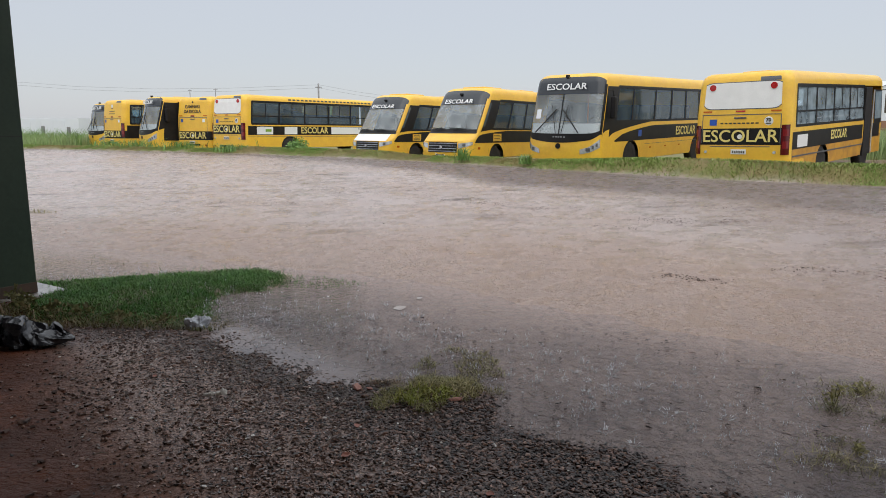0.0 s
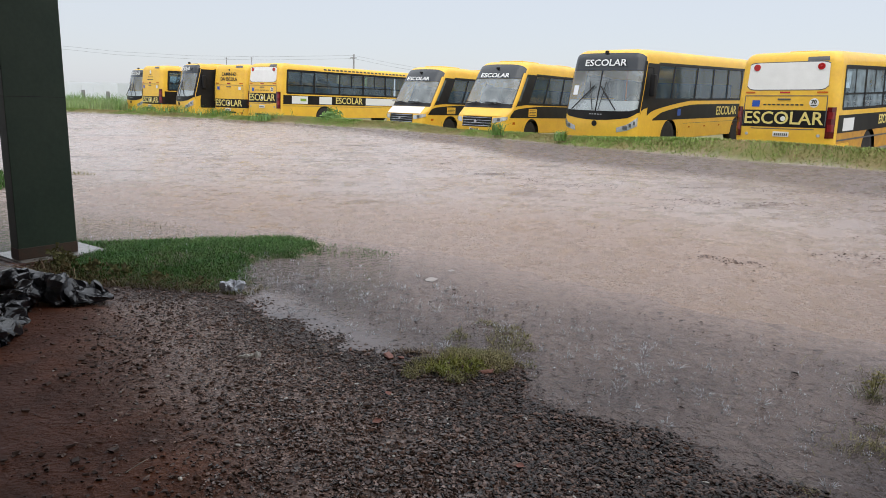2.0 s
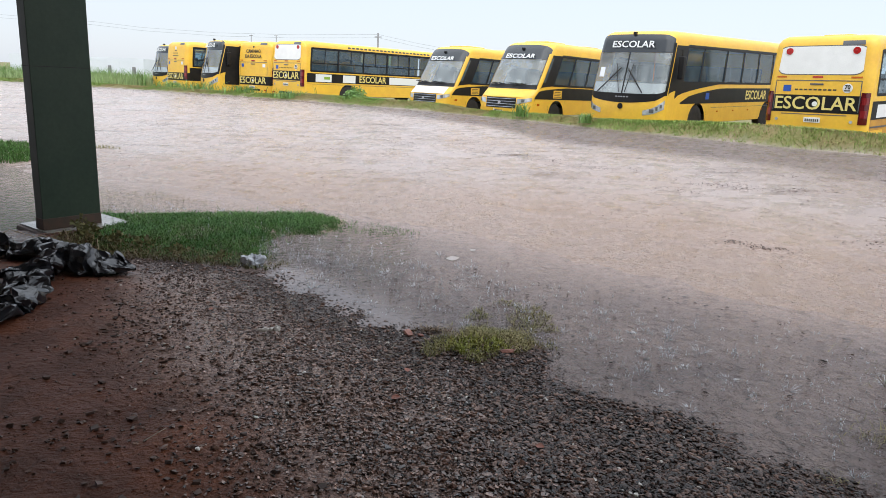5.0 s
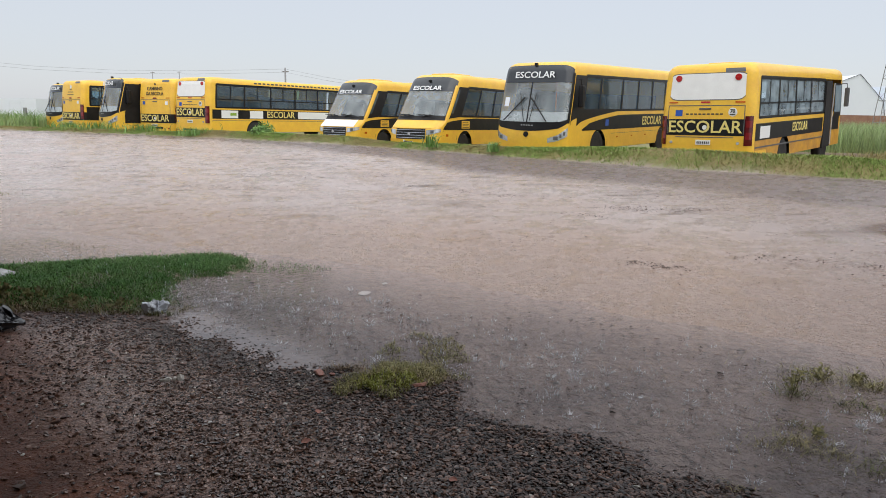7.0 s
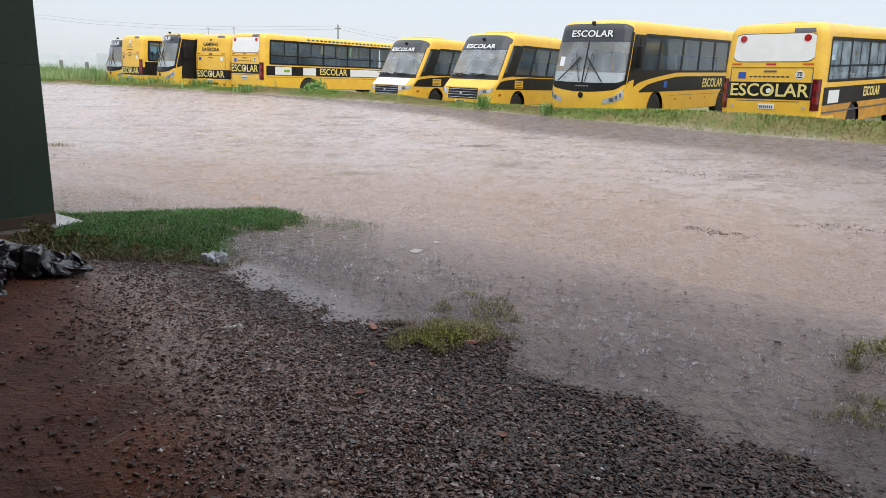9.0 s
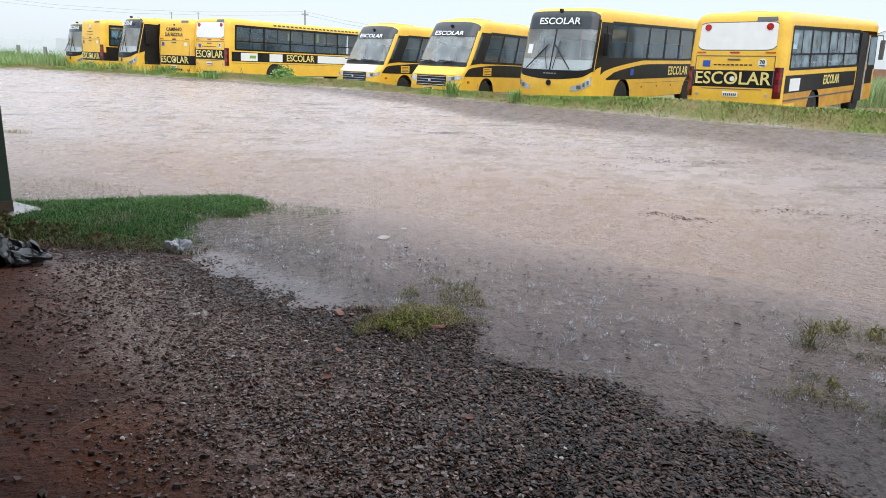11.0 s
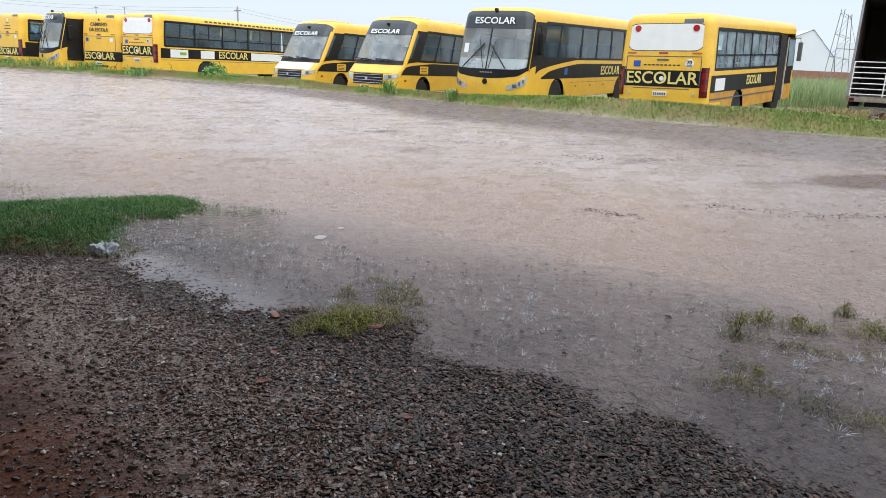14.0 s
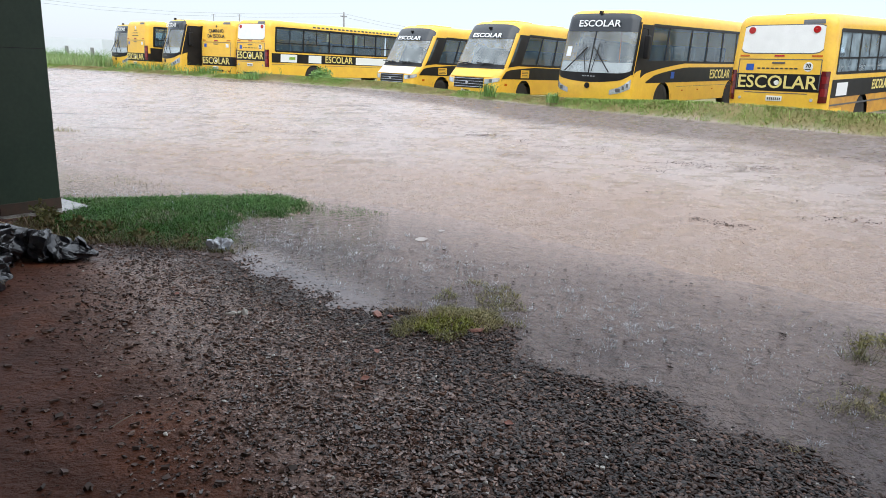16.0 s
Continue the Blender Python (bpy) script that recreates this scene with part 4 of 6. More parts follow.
    col = mixed(zone("mud"), col, mixed(ranged(mid, 0.35, 0.65), (0.17, 0.092, 0.068), (0.105, 0.055, 0.041)))
    col = mixed(zone("earth"), col, earth)
    col = mixed(zone("grit"), col, grit)
    col = mixed(zone("strip"), col, strip)
    col = mixed(zone("turf"), col, turf)
    l.new(col, b.inputs["Base Color"])
    wet = ranged(mid, 0.36, 0.62, 0.10, 0.42)
    mr = n.new("ShaderNodeMix")
    mr.data_type = "FLOAT"
    l.new(zone("dry"), mr.inputs[0])
    l.new(wet, mr.inputs[2])
    mr.inputs[3].default_value = 0.55
    l.new(mr.outputs[0], b.inputs["Roughness"])
    l.new(ranged(zone("dry"), 0.0, 0.6, 0.5, 0.12), b.inputs["Specular IOR Level"])
    bp = n.new("ShaderNodeBump")
    bp.inputs["Strength"].default_value, bp.inputs["Distance"].default_value = 0.8, 0.03
    l.new(fine, bp.inputs["Height"])
    chips = n.new("ShaderNodeBump")
    chips.inputs["Distance"].default_value, chips.invert = 0.007, True
    l.new(zone("grit"), chips.inputs["Strength"])
    l.new(chip.outputs["Distance"], chips.inputs["Height"])
    l.new(bp.outputs[0], chips.inputs["Normal"])
    rip = n.new("ShaderNodeBump")
    rip.inputs["Distance"].default_value = 0.09
    l.new(ranged(zone("dry"), 0.0, 0.3, 0.55, 0.0), rip.inputs["Strength"])
    l.new(noise_at(7.0, 5, 0.65), rip.inputs["Height"])
    l.new(chips.outputs[0], rip.inputs["Normal"])
    l.new(rip.outputs[0], b.inputs["Normal"])
    return m


gm = big_mesh("ground", np.stack([GX, GY, GZ], -1).reshape(-1, 3), gf, ground_material())
S_, B_ = side_of(TOE, GX, GY).ravel(), side_of(SHORE, GX, GY).ravel()
xx, yy = GX.ravel(), GY.ravel()
# bare red earth under the shed: left of a line through the gravel
EARTH_LINE = [(-4.2, 6.5), (-2.7, 5.0), (-2.3, 4.24), (-1.86, 3.53), (-1.34, 2.93), (-0.95, 2.5), (-0.6, 2.0), (-0.2, 0)]
el = side_of(EARTH_LINE, xx, yy)
zones = {
    "earth": smooth(-2.2, -0.3, B_),
    "silt": smooth(-8.0, -3.2, B_ + 1.2 * wave(xx, yy, 0.9, 18)),
    "grit": smooth(-0.5, 0.15, B_) * smooth(0.35, -0.45, el + 0.15 * wave(xx, yy, 4, 12)),
    "mud": np.maximum(0.45 * smooth(1.0, 5.0, xx - 0.1 * yy + wave(xx, yy, 0.7, 24)), smooth(0.9, 0.5, np.hypot((xx - 6.9) / 1.5, (yy - 8.6) / 0.9) + 0.25 * wave(xx, yy, 3, 22)) + smooth(1.0, 0.6, np.hypot((xx - 9.5) / 1.9, (yy - 12.3) / 1.1) + 0.3 * wave(xx, yy, 2, 23))) * smooth(0.1, 0.8, S_) + smooth(5.5, 7.5, xx) * smooth(-0.8, -1.4, S_),
    "wash_sheen": smooth(0.9, -0.9, xx + 0.5 * wave(xx, yy, 3.0, 34)) * smooth(0.0, 0.6, B_ + 0.2 * wave(xx, yy, 5, 38)),
    "strip": smooth(-0.1, 0.3, S_) * smooth(1.1, -0.4, S_ + 0.8 * wave(xx, yy, 1.1, 14) - 0.6 - 3.0 * smooth(-9, 5, xx)),
    "turf": smooth(0.25, -0.2, S_ + 0.25 * wave(xx, yy, 2.2, 15)) * (1 - 0.9 * smooth(8, 11, xx) * smooth(-2.0, -3.0, S_) * smooth(-16, -12, S_ + 2 * wave(xx, yy, 0.8, 17))),
    "dry": np.maximum(smooth(0.3, 1.0, B_) * 0.6 * (1 - 0.9 * smooth(0.1, -0.5, el) * smooth(0.4, -0.4, xx)), smooth(0.2, -0.4, S_)),
}
for key, val in zones.items():
    at = gm.attributes.new(key, "FLOAT", "POINT")
    at.data.foreach_set("value", np.asarray(val, np.float32))
gm.polygons.foreach_set("use_smooth", np.ones(len(gm.polygons), bool))
ground = new("ground", gm)
tagged(ground, "wet reddish earth yard rising to a grass verge", "ground", kind="structure")


def water_material():
    m = bpy.data.materials.new("rain_beaten_muddy_water")
    m.use_nodes = True
    n, l = m.node_tree.nodes, m.node_tree.links
    b = n["Principled BSDF"]
    geo = n.new("ShaderNodeNewGeometry")
    t = n.new("ShaderNodeTexNoise")
    t.inputs["Scale"].default_value, t.inputs["Detail"].default_value = 1.3, 6
    l.new(geo.outputs["Position"], t.inputs["Vector"])
    r = n.new("ShaderNodeMapRange")
    r.inputs[1].default_value, r.inputs[2].default_value = 0.38, 0.64
    l.new(t.outputs[0], r.inputs[0])
    a = n.new("ShaderNodeAttribute")
    a.attribute_name = "silt"
    deep = n.new("ShaderNodeMix")
    deep.data_type = "RGBA"
    deep.inputs[6].default_value, deep.inputs[7].default_value = (0.132, 0.102, 0.098, 1), (0.42, 0.315, 0.272, 1)
    l.new(a.outputs["Fac"], deep.inputs[0])
    mx = n.new("ShaderNodeMix")
    mx.data_type = "RGBA"
    mx.inputs[7].default_value = (0.31, 0.225, 0.19, 1)
    f = n.new("ShaderNodeMath")
    f.operation = "MULTIPLY"
    f.inputs[1].default_value = 0.35
    l.new(r.outputs[0], f.inputs[0])
    l.new(f.outputs[0], mx.inputs[0])
    l.new(deep.outputs[2], mx.inputs[6])
    # dark mottles painted into the colour for broken reflections on rippled water
    mottle = n.new("ShaderNodeTexNoise")
    mottle.inputs["Scale"].default_value, mottle.inputs["Detail"].default_value, mottle.inputs["Roughness"].default_value = 9.0, 7, 0.7
    l.new(geo.outputs["Position"], mottle.inputs["Vector"])
    sr = n.new("ShaderNodeMapRange")
    sr.inputs[1].default_value, sr.inputs[2].default_value, sr.inputs[4].default_value = 0.5, 0.66, 0.5
    l.new(mottle.outputs[0], sr.inputs[0])
    sm = n.new("ShaderNodeMix")
    sm.data_type = "RGBA"
    sm.inputs[7].default_value = (0.056, 0.042, 0.042, 1)
    l.new(sr.outputs[0], sm.inputs[0])
    l.new(mx.outputs[2], sm.inputs[6])
    l.new(sm.outputs[2], b.inputs["Base Color"])
    b.inputs["Roughness"].default_value, b.inputs["IOR"].default_value = 0.06, 1.33
    # drop rings and wind ripples
    v = n.new("ShaderNodeTexVoronoi")
    v.inputs["Scale"].default_value = 7.0
    wob = n.new("ShaderNodeTexNoise")
    wob.inputs["Scale"].default_value, wob.inputs["Detail"].default_value = 6.0, 4
    l.new(geo.outputs["Position"], wob.inputs["Vector"])
    wv = n.new("ShaderNodeVectorMath")
    wv.operation = "MULTIPLY_ADD"
    wv.inputs[1].default_value = (0.22, 0.22, 0.0)
    l.new(wob.outputs["Color"], wv.inputs[0])
    l.new(geo.outputs["Position"], wv.inputs[2])
    l.new(wv.outputs[0], v.inputs["Vector"])
    sn = n.new("ShaderNodeMath")
    sn.operation = "MULTIPLY"
    sn.inputs[1].default_value = 42.0
    l.new(v.outputs["Distance"], sn.inputs[0])
    si = n.new("ShaderNodeMath")
    si.operation = "SINE"
    l.new(sn.outputs[0], si.inputs[0])
    dk = n.new("ShaderNodeMapRange")
    dk.inputs[1].default_value, dk.inputs[2].default_value, dk.inputs[3].default_value, dk.inputs[4].default_value = 0.05, 0.5, 1.0, 0.0
    l.new(v.outputs["Distance"], dk.inputs[0])
    ring = n.new("ShaderNodeMath")
    ring.operation = "MULTIPLY"
    l.new(si.outputs[0], ring.inputs[0])
    l.new(dk.outputs[0], ring.inputs[1])
    w = n.new("ShaderNodeTexNoise")
    w.inputs["Scale"].default_value, w.inputs["Detail"].default_value, w.inputs["Roughness"].default_value = 15.0, 4, 0.55
    l.new(geo.outputs["Position"], w.inputs["Vector"])
    ad = n.new("ShaderNodeMath")
    ad.operation = "MULTIPLY_ADD"
    ad.inputs[1].default_value = 0.05
    l.new(ring.outputs[0], ad.inputs[0])
    l.new(w.outputs[0], ad.inputs[2])
    bp = n.new("ShaderNodeBump")
    bp.inputs["Strength"].default_value, bp.inputs["Distance"].default_value = 0.9, 0.075
    ca = n.new("ShaderNodeAttribute")
    ca.attribute_name = "calm"
    cr = n.new("ShaderNodeMapRange")
    cr.inputs[3].default_value, cr.inputs[4].default_value = 0.9, 0.12
    l.new(ca.outputs["Fac"], cr.inputs[0])
    l.new(cr.outputs[0], bp.inputs["Strength"])
    l.new(ad.outputs[0], bp.inputs["Height"])
    l.new(bp.outputs[0], b.inputs["Normal"])
    return m


wx, wy = spaced([(-40, -8, 40), (-8, -3, 30), (-3, 3, 90), (3, 8, 30), (8, 30, 30)]), spaced([(-6, 2, 20), (2, 6, 70), (6, 10, 40), (10, 30, 40)])
WX, WY = np.meshgrid(wx, wy, indexing="ij")
wi = np.arange(WX.size).reshape(WX.shape)
wf = np.stack([wi[:-1, :-1], wi[1:, :-1], wi[1:, 1:], wi[:-1, 1:]], -1).reshape(-1, 4)
keep = (ground_z(WX, WY) < WATER_Z + 0.03).ravel()
keep = keep[wf].any(1)
wm = big_mesh("puddle_water", np.stack([WX, WY, np.full(WX.shape, WATER_Z)], -1).reshape(-1, 3), wf[keep], water_material())
at = wm.attributes.new("silt", "FLOAT", "POINT")
wb = side_of(SHORE, WX, WY)
at.data.foreach_set("value", np.asarray(smooth(-0.8, -3.0, wb + 0.5 * wave(WX, WY, 1.3, 21) + 0.16 * np.clip(WX, -2, 3.5)), np.float32).ravel())
at = wm.attributes.new("calm", "FLOAT", "POINT")
at.data.foreach_set("value", np.asarray(smooth(-0.55, -0.2, wb + 0.12 * wave(WX, WY, 4, 25)) * smooth(-0.1, -0.7, WX) * smooth(-2.6, -2.0, WX), np.float32).ravel())
water = new("water", wm)
tagged(water, "shallow muddy rain puddle pitted by drops", "puddle", kind="structure")


# ---- the shed: one column, its plinth; an inferred roof and an added closing wall, both unseen ----
EDGE = Vector((0.866, -0.5, 0))
IN = Vector((-0.5, -0.866, 0))
col_m = pose(-3.89, 6.09, 0, 0, 0, -33)
column = thing("shed_column", "dark green painted steel column on a concrete plinth", "column", col_m)
part("post", box(-0.07, 0.07, -0.256, 0.256, 0.05, 4.9, 0.006), GREENPAINT, column)
part("weld_seam", box(-0.0715, 0.0715, -0.2575, 0.2575, 1.45, 1.455, 0.001), RUBBER, column)
part("mud_skirt", box(-0.073, 0.073, -0.259, 0.259, 0.05, 0.15, 0.003), mat("mud_film_on_green", (0.045, 0.034, 0.021), 0.6, col2=(0.075, 0.038, 0.022), scale=9, grain=0.1), column, "mud-splashed foot")
plinth = thing("column_plinth", "low wet concrete plinth with a mud-splashed side", "plinth", col_m)
part("slab", box(-0.40, 0.20, -0.30, 0.50, -0.12, 0.034, 0.02), MUDCON, plinth, "mud-splashed slab side")
part("top", box(-0.39, 0.19, -0.27, 0.49, 0.034, 0.048, 0.008), CONCRETE, plinth, "wet pale slab top")

# roof inferred from the column and drip line; unseen, it darkens the near ground
roof_o = new("shed_roof")
tagged(roof_o, "corrugated metal shed roof overhead, out of view", "roof", kind="structure")
rv, rf = [], []
for i in range(241):
    a = -16 + 40 * i / 240
    for j, (d, z) in enumerate(((-0.15, 4.75), (11.0, 6.0))):
        p = Vector((-3.9, 6.3, 0)) + EDGE * a + IN * d
        rv.append((p.x, p.y, z + 0.025 * math.sin(i * 1.6)))
for i in range(240):
    rf.append((2 * i, 2 * i + 1, 2 * i + 3, 2 * i + 2))
part("sheet", (rv, rf), GALV, roof_o)
# unseen wall added to close the space behind the viewer
back_wall = part("wall_north", box(-16, 24, -11.2, -11.0, 0, 6.2), mat("shed_wall_plaster", (0.45, 0.42, 0.38), 0.8, col2=(0.38, 0.35, 0.31), scale=1.5, grain=0.05), None)
back_wall.matrix_basis = Matrix.Translation((-3.9, 6.3, 0)) @ Matrix(((0.866, 0.5, 0, 0), (-0.5, 0.866, 0, 0), (0, 0, 1, 0), (0, 0, 0, 1)))
tagged(back_wall, "plain plastered wall added unseen behind the viewer", "wall", kind="structure")

# ---- the row of buses ----
rear_bus("school_bus", "yellow school bus with white boarded rear window and open door", parked(7.89, 18.88, 0.0, 44.1, 2.1, 0.8), length=9.0, style="stickers", side="door")
front_bus("school_bus", "yellow school bus with a black-framed windscreen facing the yard", parked(3.66, 21.9, 0.1, 40.5, 1.3, -0.2))
minibus("school_minibus", "yellow school minibus with a chrome grille and yellow bonnet", parked(0.06, 25.2, 0.06, 36, -0.3), YELLOW)
minibus("school_minibus", "yellow school minibus with a white bonnet", parked(-3.04, 29.4, 0.0, 37, -0.5), WHITE)
rear_bus("school_bus", "long yellow school bus with striped side and white rear panel", parked(-10.05, 33.3, 0.1, 37, -0.2), length=10.6, high=2.9, side="long", style="stickers")
rear_bus("school_bus", "yellow school bus with dark lettering and no rear window", parked(-12.5, 35.8, 0.1, 31, 0), length=8.0, high=2.9, white_panel=False, style="words")
front_bus("school_bus", "yellow school bus with a black roof cap among tall weeds", parked(-15.3, 36.8, 0.1, 49, -1.0), w=2.3, length=8.0, high=2.95, dark_door=True)
rear_bus("school_bus", "weathered yellow school bus with a plain tail", parked(-18.6, 40.3, 0.1, 40.5), length=8.5, high=2.9, white_panel=False, style="plain")
front_bus("school_bus", "yellow school bus half hidden at the end of the row", parked(-21.65, 44.6, 0.0, 42), length=8.5, high=2.95)


# ---- grass, gravel and other uncountable stuff ----
def blades(name, label, xs, ys, rng, h0, h1, width, lean, material, zs=None, kind="stuff", category="grass"):
    """Bent blades, one per point."""
    n = len(xs)
    h, a, b = rng.uniform(h0, h1, n), rng.uniform(0, math.tau, n), rng.uniform(0, math.tau, n)
    ln = rng.uniform(0.2, 1.0, n) * lean * h
    z = ground_z(xs, ys) - 0.005 if zs is None else zs
    wx_, wy_ = np.cos(a) * width / 2, np.sin(a) * width / 2
    dx, dy = np.cos(b) * ln, np.sin(b) * ln
    P = np.zeros((n, 5, 3))
    P[:, 0] = np.stack([xs - wx_, ys - wy_, z], 1)
    P[:, 1] = np.stack([xs + wx_, ys + wy_, z], 1)
    P[:, 2] = np.stack([xs - wx_ * 0.8 + dx * 0.35, ys - wy_ * 0.8 + dy * 0.35, z + h * 0.6], 1)
    P[:, 3] = np.stack([xs + wx_ * 0.8 + dx * 0.35, ys + wy_ * 0.8 + dy * 0.35, z + h * 0.6], 1)
    P[:, 4] = np.stack([xs + dx, ys + dy, z + h * (1 - 0.25 * lean)], 1)
    F = (np.array([[0, 1, 3], [0, 3, 2], [2, 3, 4]])[None] + 5 * np.arange(n)[:, None, None]).reshape(-1, 3)
    ob = new(name, big_mesh(name, P.reshape(-1, 3), F, material))
    return tagged(ob, label, category, kind=kind)


def inside(poly, x, y):
    ok = np.zeros(len(x), bool)
    for (ax, ay), (bx, by) in zip(poly, poly[1:] + poly[:1]):
        c = (ay > y) != (by > y)
        ok ^= c & (x < (bx - ax) * (y - ay) / (by - ay + 1e-12) + ax)
    return ok


def scatter(poly, n, rng):
    p = np.array(poly)
    x, y = rng.uniform(*np.percentile(p[:, 0], (0, 100)), n), rng.uniform(*np.percentile(p[:, 1], (0, 100)), n)
    k = inside(poly, x, y)
    return x[k], y[k]


phi = (1 + 5 ** 0.5) / 2
ICO = np.array([(-1, phi, 0), (1, phi, 0), (-1, -phi, 0), (1, -phi, 0), (0, -1, phi), (0, 1, phi), (0, -1, -phi), (0, 1, -phi), (phi, 0, -1), (phi, 0, 1), (-phi, 0, -1), (-phi, 0, 1)]) / math.hypot(1, phi)
ICOF = np.array([(0, 11, 5), (0, 5, 1), (0, 1, 7), (0, 7, 10), (0, 10, 11), (1, 5, 9), (5, 11, 4), (11, 10, 2), (10, 7, 6), (7, 1, 8), (3, 9, 4), (3, 4, 2), (3, 2, 6), (3, 6, 8), (3, 8, 9), (4, 9, 5), (2, 4, 11), (6, 2, 10), (8, 6, 7), (9, 8, 1)])


CUBE = np.array([(x_, y_, z_) for x_ in (-1, 1) for y_ in (-1, 1) for z_ in (-1, 1)], float) * 0.75
CUBEF = np.array([(0, 1, 3), (0, 3, 2), (4, 6, 7), (4, 7, 5), (0, 4, 5), (0, 5, 1), (2, 3, 7), (2, 7, 6), (0, 2, 6), (0, 6, 4), (1, 5, 7), (1, 7, 3)])


def stones(name, label, xs, ys, size, rng, material, flat=0.5, sink=0.3, category="gravel", zs=None, sharp=False):
    """Stones, one per point: angular chips, or rounder lumps."""
    n = len(xs)
    base, tri = (CUBE, CUBEF) if sharp else (ICO, ICOF)
    P = base[None] * rng.uniform(0.68, 1.25, (n, len(base), 1))
    if sharp:
        P = P * rng.uniform(0.55, 1.2, (n, 8, 3))
    P = P * np.stack([rng.uniform(0.75, 1.45, n), rng.uniform(0.55, 1.0, n), rng.uniform(flat * 0.6, flat * 1.3, n)], 1)[:, None]
    tx, a = rng.normal(0, 0.55 if sharp else 0.35, n), rng.uniform(0, math.tau, n)
    y2, z2 = P[..., 1] * np.cos(tx)[:, None] - P[..., 2] * np.sin(tx)[:, None], P[..., 1] * np.sin(tx)[:, None] + P[..., 2] * np.cos(tx)[:, None]
    x3 = P[..., 0] * np.cos(a)[:, None] - y2 * np.sin(a)[:, None]
    y3 = P[..., 0] * np.sin(a)[:, None] + y2 * np.cos(a)[:, None]
    P = np.stack([x3, y3, z2], -1) * size[:, None, None]
    z = (ground_z(xs, ys) if zs is None else zs) + size * flat * (0.8 - sink)
    P = P + np.stack([xs, ys, z], 1)[:, None]
    F = (tri[None] + len(base) * np.arange(n)[:, None, None]).reshape(-1, 3)
    me = big_mesh(name, P.reshape(-1, 3), F, material)
    me.polygons.foreach_set("use_smooth", np.zeros(len(me.polygons), bool))
    return tagged(new(name, me), label, category, kind="stuff")


rng = np.random.RandomState(7)
# gravel: thick and dark along the water, thinning into the trodden earth
n = 270000
x, y = rng.uniform(-3.2, 3.0, n), rng.uniform(1.3, 5.4, n)
b_, e_ = side_of(SHORE, x, y), side_of(EARTH_LINE, x, y)
dense = smooth(-0.30, 0.02, b_ + 0.10 * wave(x, y, 9, 31)) * smooth(0.55, -0.7, e_ + 0.25 * wave(x, y, 3, 32)) * (0.45 + 0.55 * smooth(0.6, -0.4, x * -0.5 - 0.2 + 0.4 * wave(x, y, 2.4, 33)))
k = rng.uniform(0, 1, n) < dense * (0.62 + 0.28 * smooth(-0.9, 0.5, x - 0.25 * (y - 3) + 0.5 * wave(x, y, 3.4, 35))) * (0.55 + 0.45 * (wave(x, y, 6.5, 36) + 0.7 * wave(x, y, 15, 37) > -0.32))
x, y = x[k], y[k]
big = smooth(-1.6, 1.0, x)
sz = rng.uniform(0.004, 0.0088, len(x)) * (1 + 0.9 * big * rng.uniform(0.2, 1.1, len(x)))
# chips that take the paler, sheen-coloured mud tone
mud = rng.uniform(0, 1, len(x)) < 0.9 * smooth(0.9, -1.0, x + 0.5 * wave(x, y, 3.0, 34)) * smooth(0.15, 0.9, side_of(SHORE, x, y) + 0.25 * wave(x, y, 5, 38))
stones("gravel", "wet dark crushed gravel at the puddle's edge", x[~mud], y[~mud], sz[~mud] * rng.uniform(0.7, 1.4, (~mud).sum()) * 0.82, rng, STONE, 0.46, 0.1)
stones("gravel", "paler muddy fine gravel with wet sheen in its colour", x[mud], y[mud], sz[mud] * rng.uniform(0.7, 1.35, mud.sum()), rng, SHEENSTONE, 0.42, 0.25, sharp=True)
k = rng.uniform(0, 1, len(x)) < 0.17
stones("brown_pebbles", "brown pebbles mixed into the dark gravel", x[k], y[k] + 0.01, rng.uniform(0.006, 0.015, k.sum()), rng, STONEB, 0.5, 0.05)
k = rng.uniform(0, 1, len(x)) < 0.006
stones("pale_pebbles", "small pale pebbles mixed into the dark gravel", x[k], y[k] - 0.01, rng.uniform(0.006, 0.012, k.sum()), rng, PALE, 0.55, 0.0)
# clods and crumbs on the bare earth
x, y = rng.uniform(-4.2, -0.4, 9000), rng.uniform(1.2, 5.2, 9000)
k = (side_of(EARTH_LINE, x, y) > -0.5) & (rng.uniform(0, 1, 9000) < 0.3 + 0.65 * (wave(x, y, 5, 40) > 0.15))
stones("earth_crumbs", "dark crumbs and clods on bare red earth", x[k], y[k], rng.uniform(0.002, 0.006, k.sum()) * rng.choice([1, 1, 1, 1, 1.5, 2.0, 2.6, 3.4], k.sum()), rng, CLOD, 0.5, 0.2, "clods", None, True)
# clods standing out of the wet yard, in the tracks of wheels
cx, cy = [], []
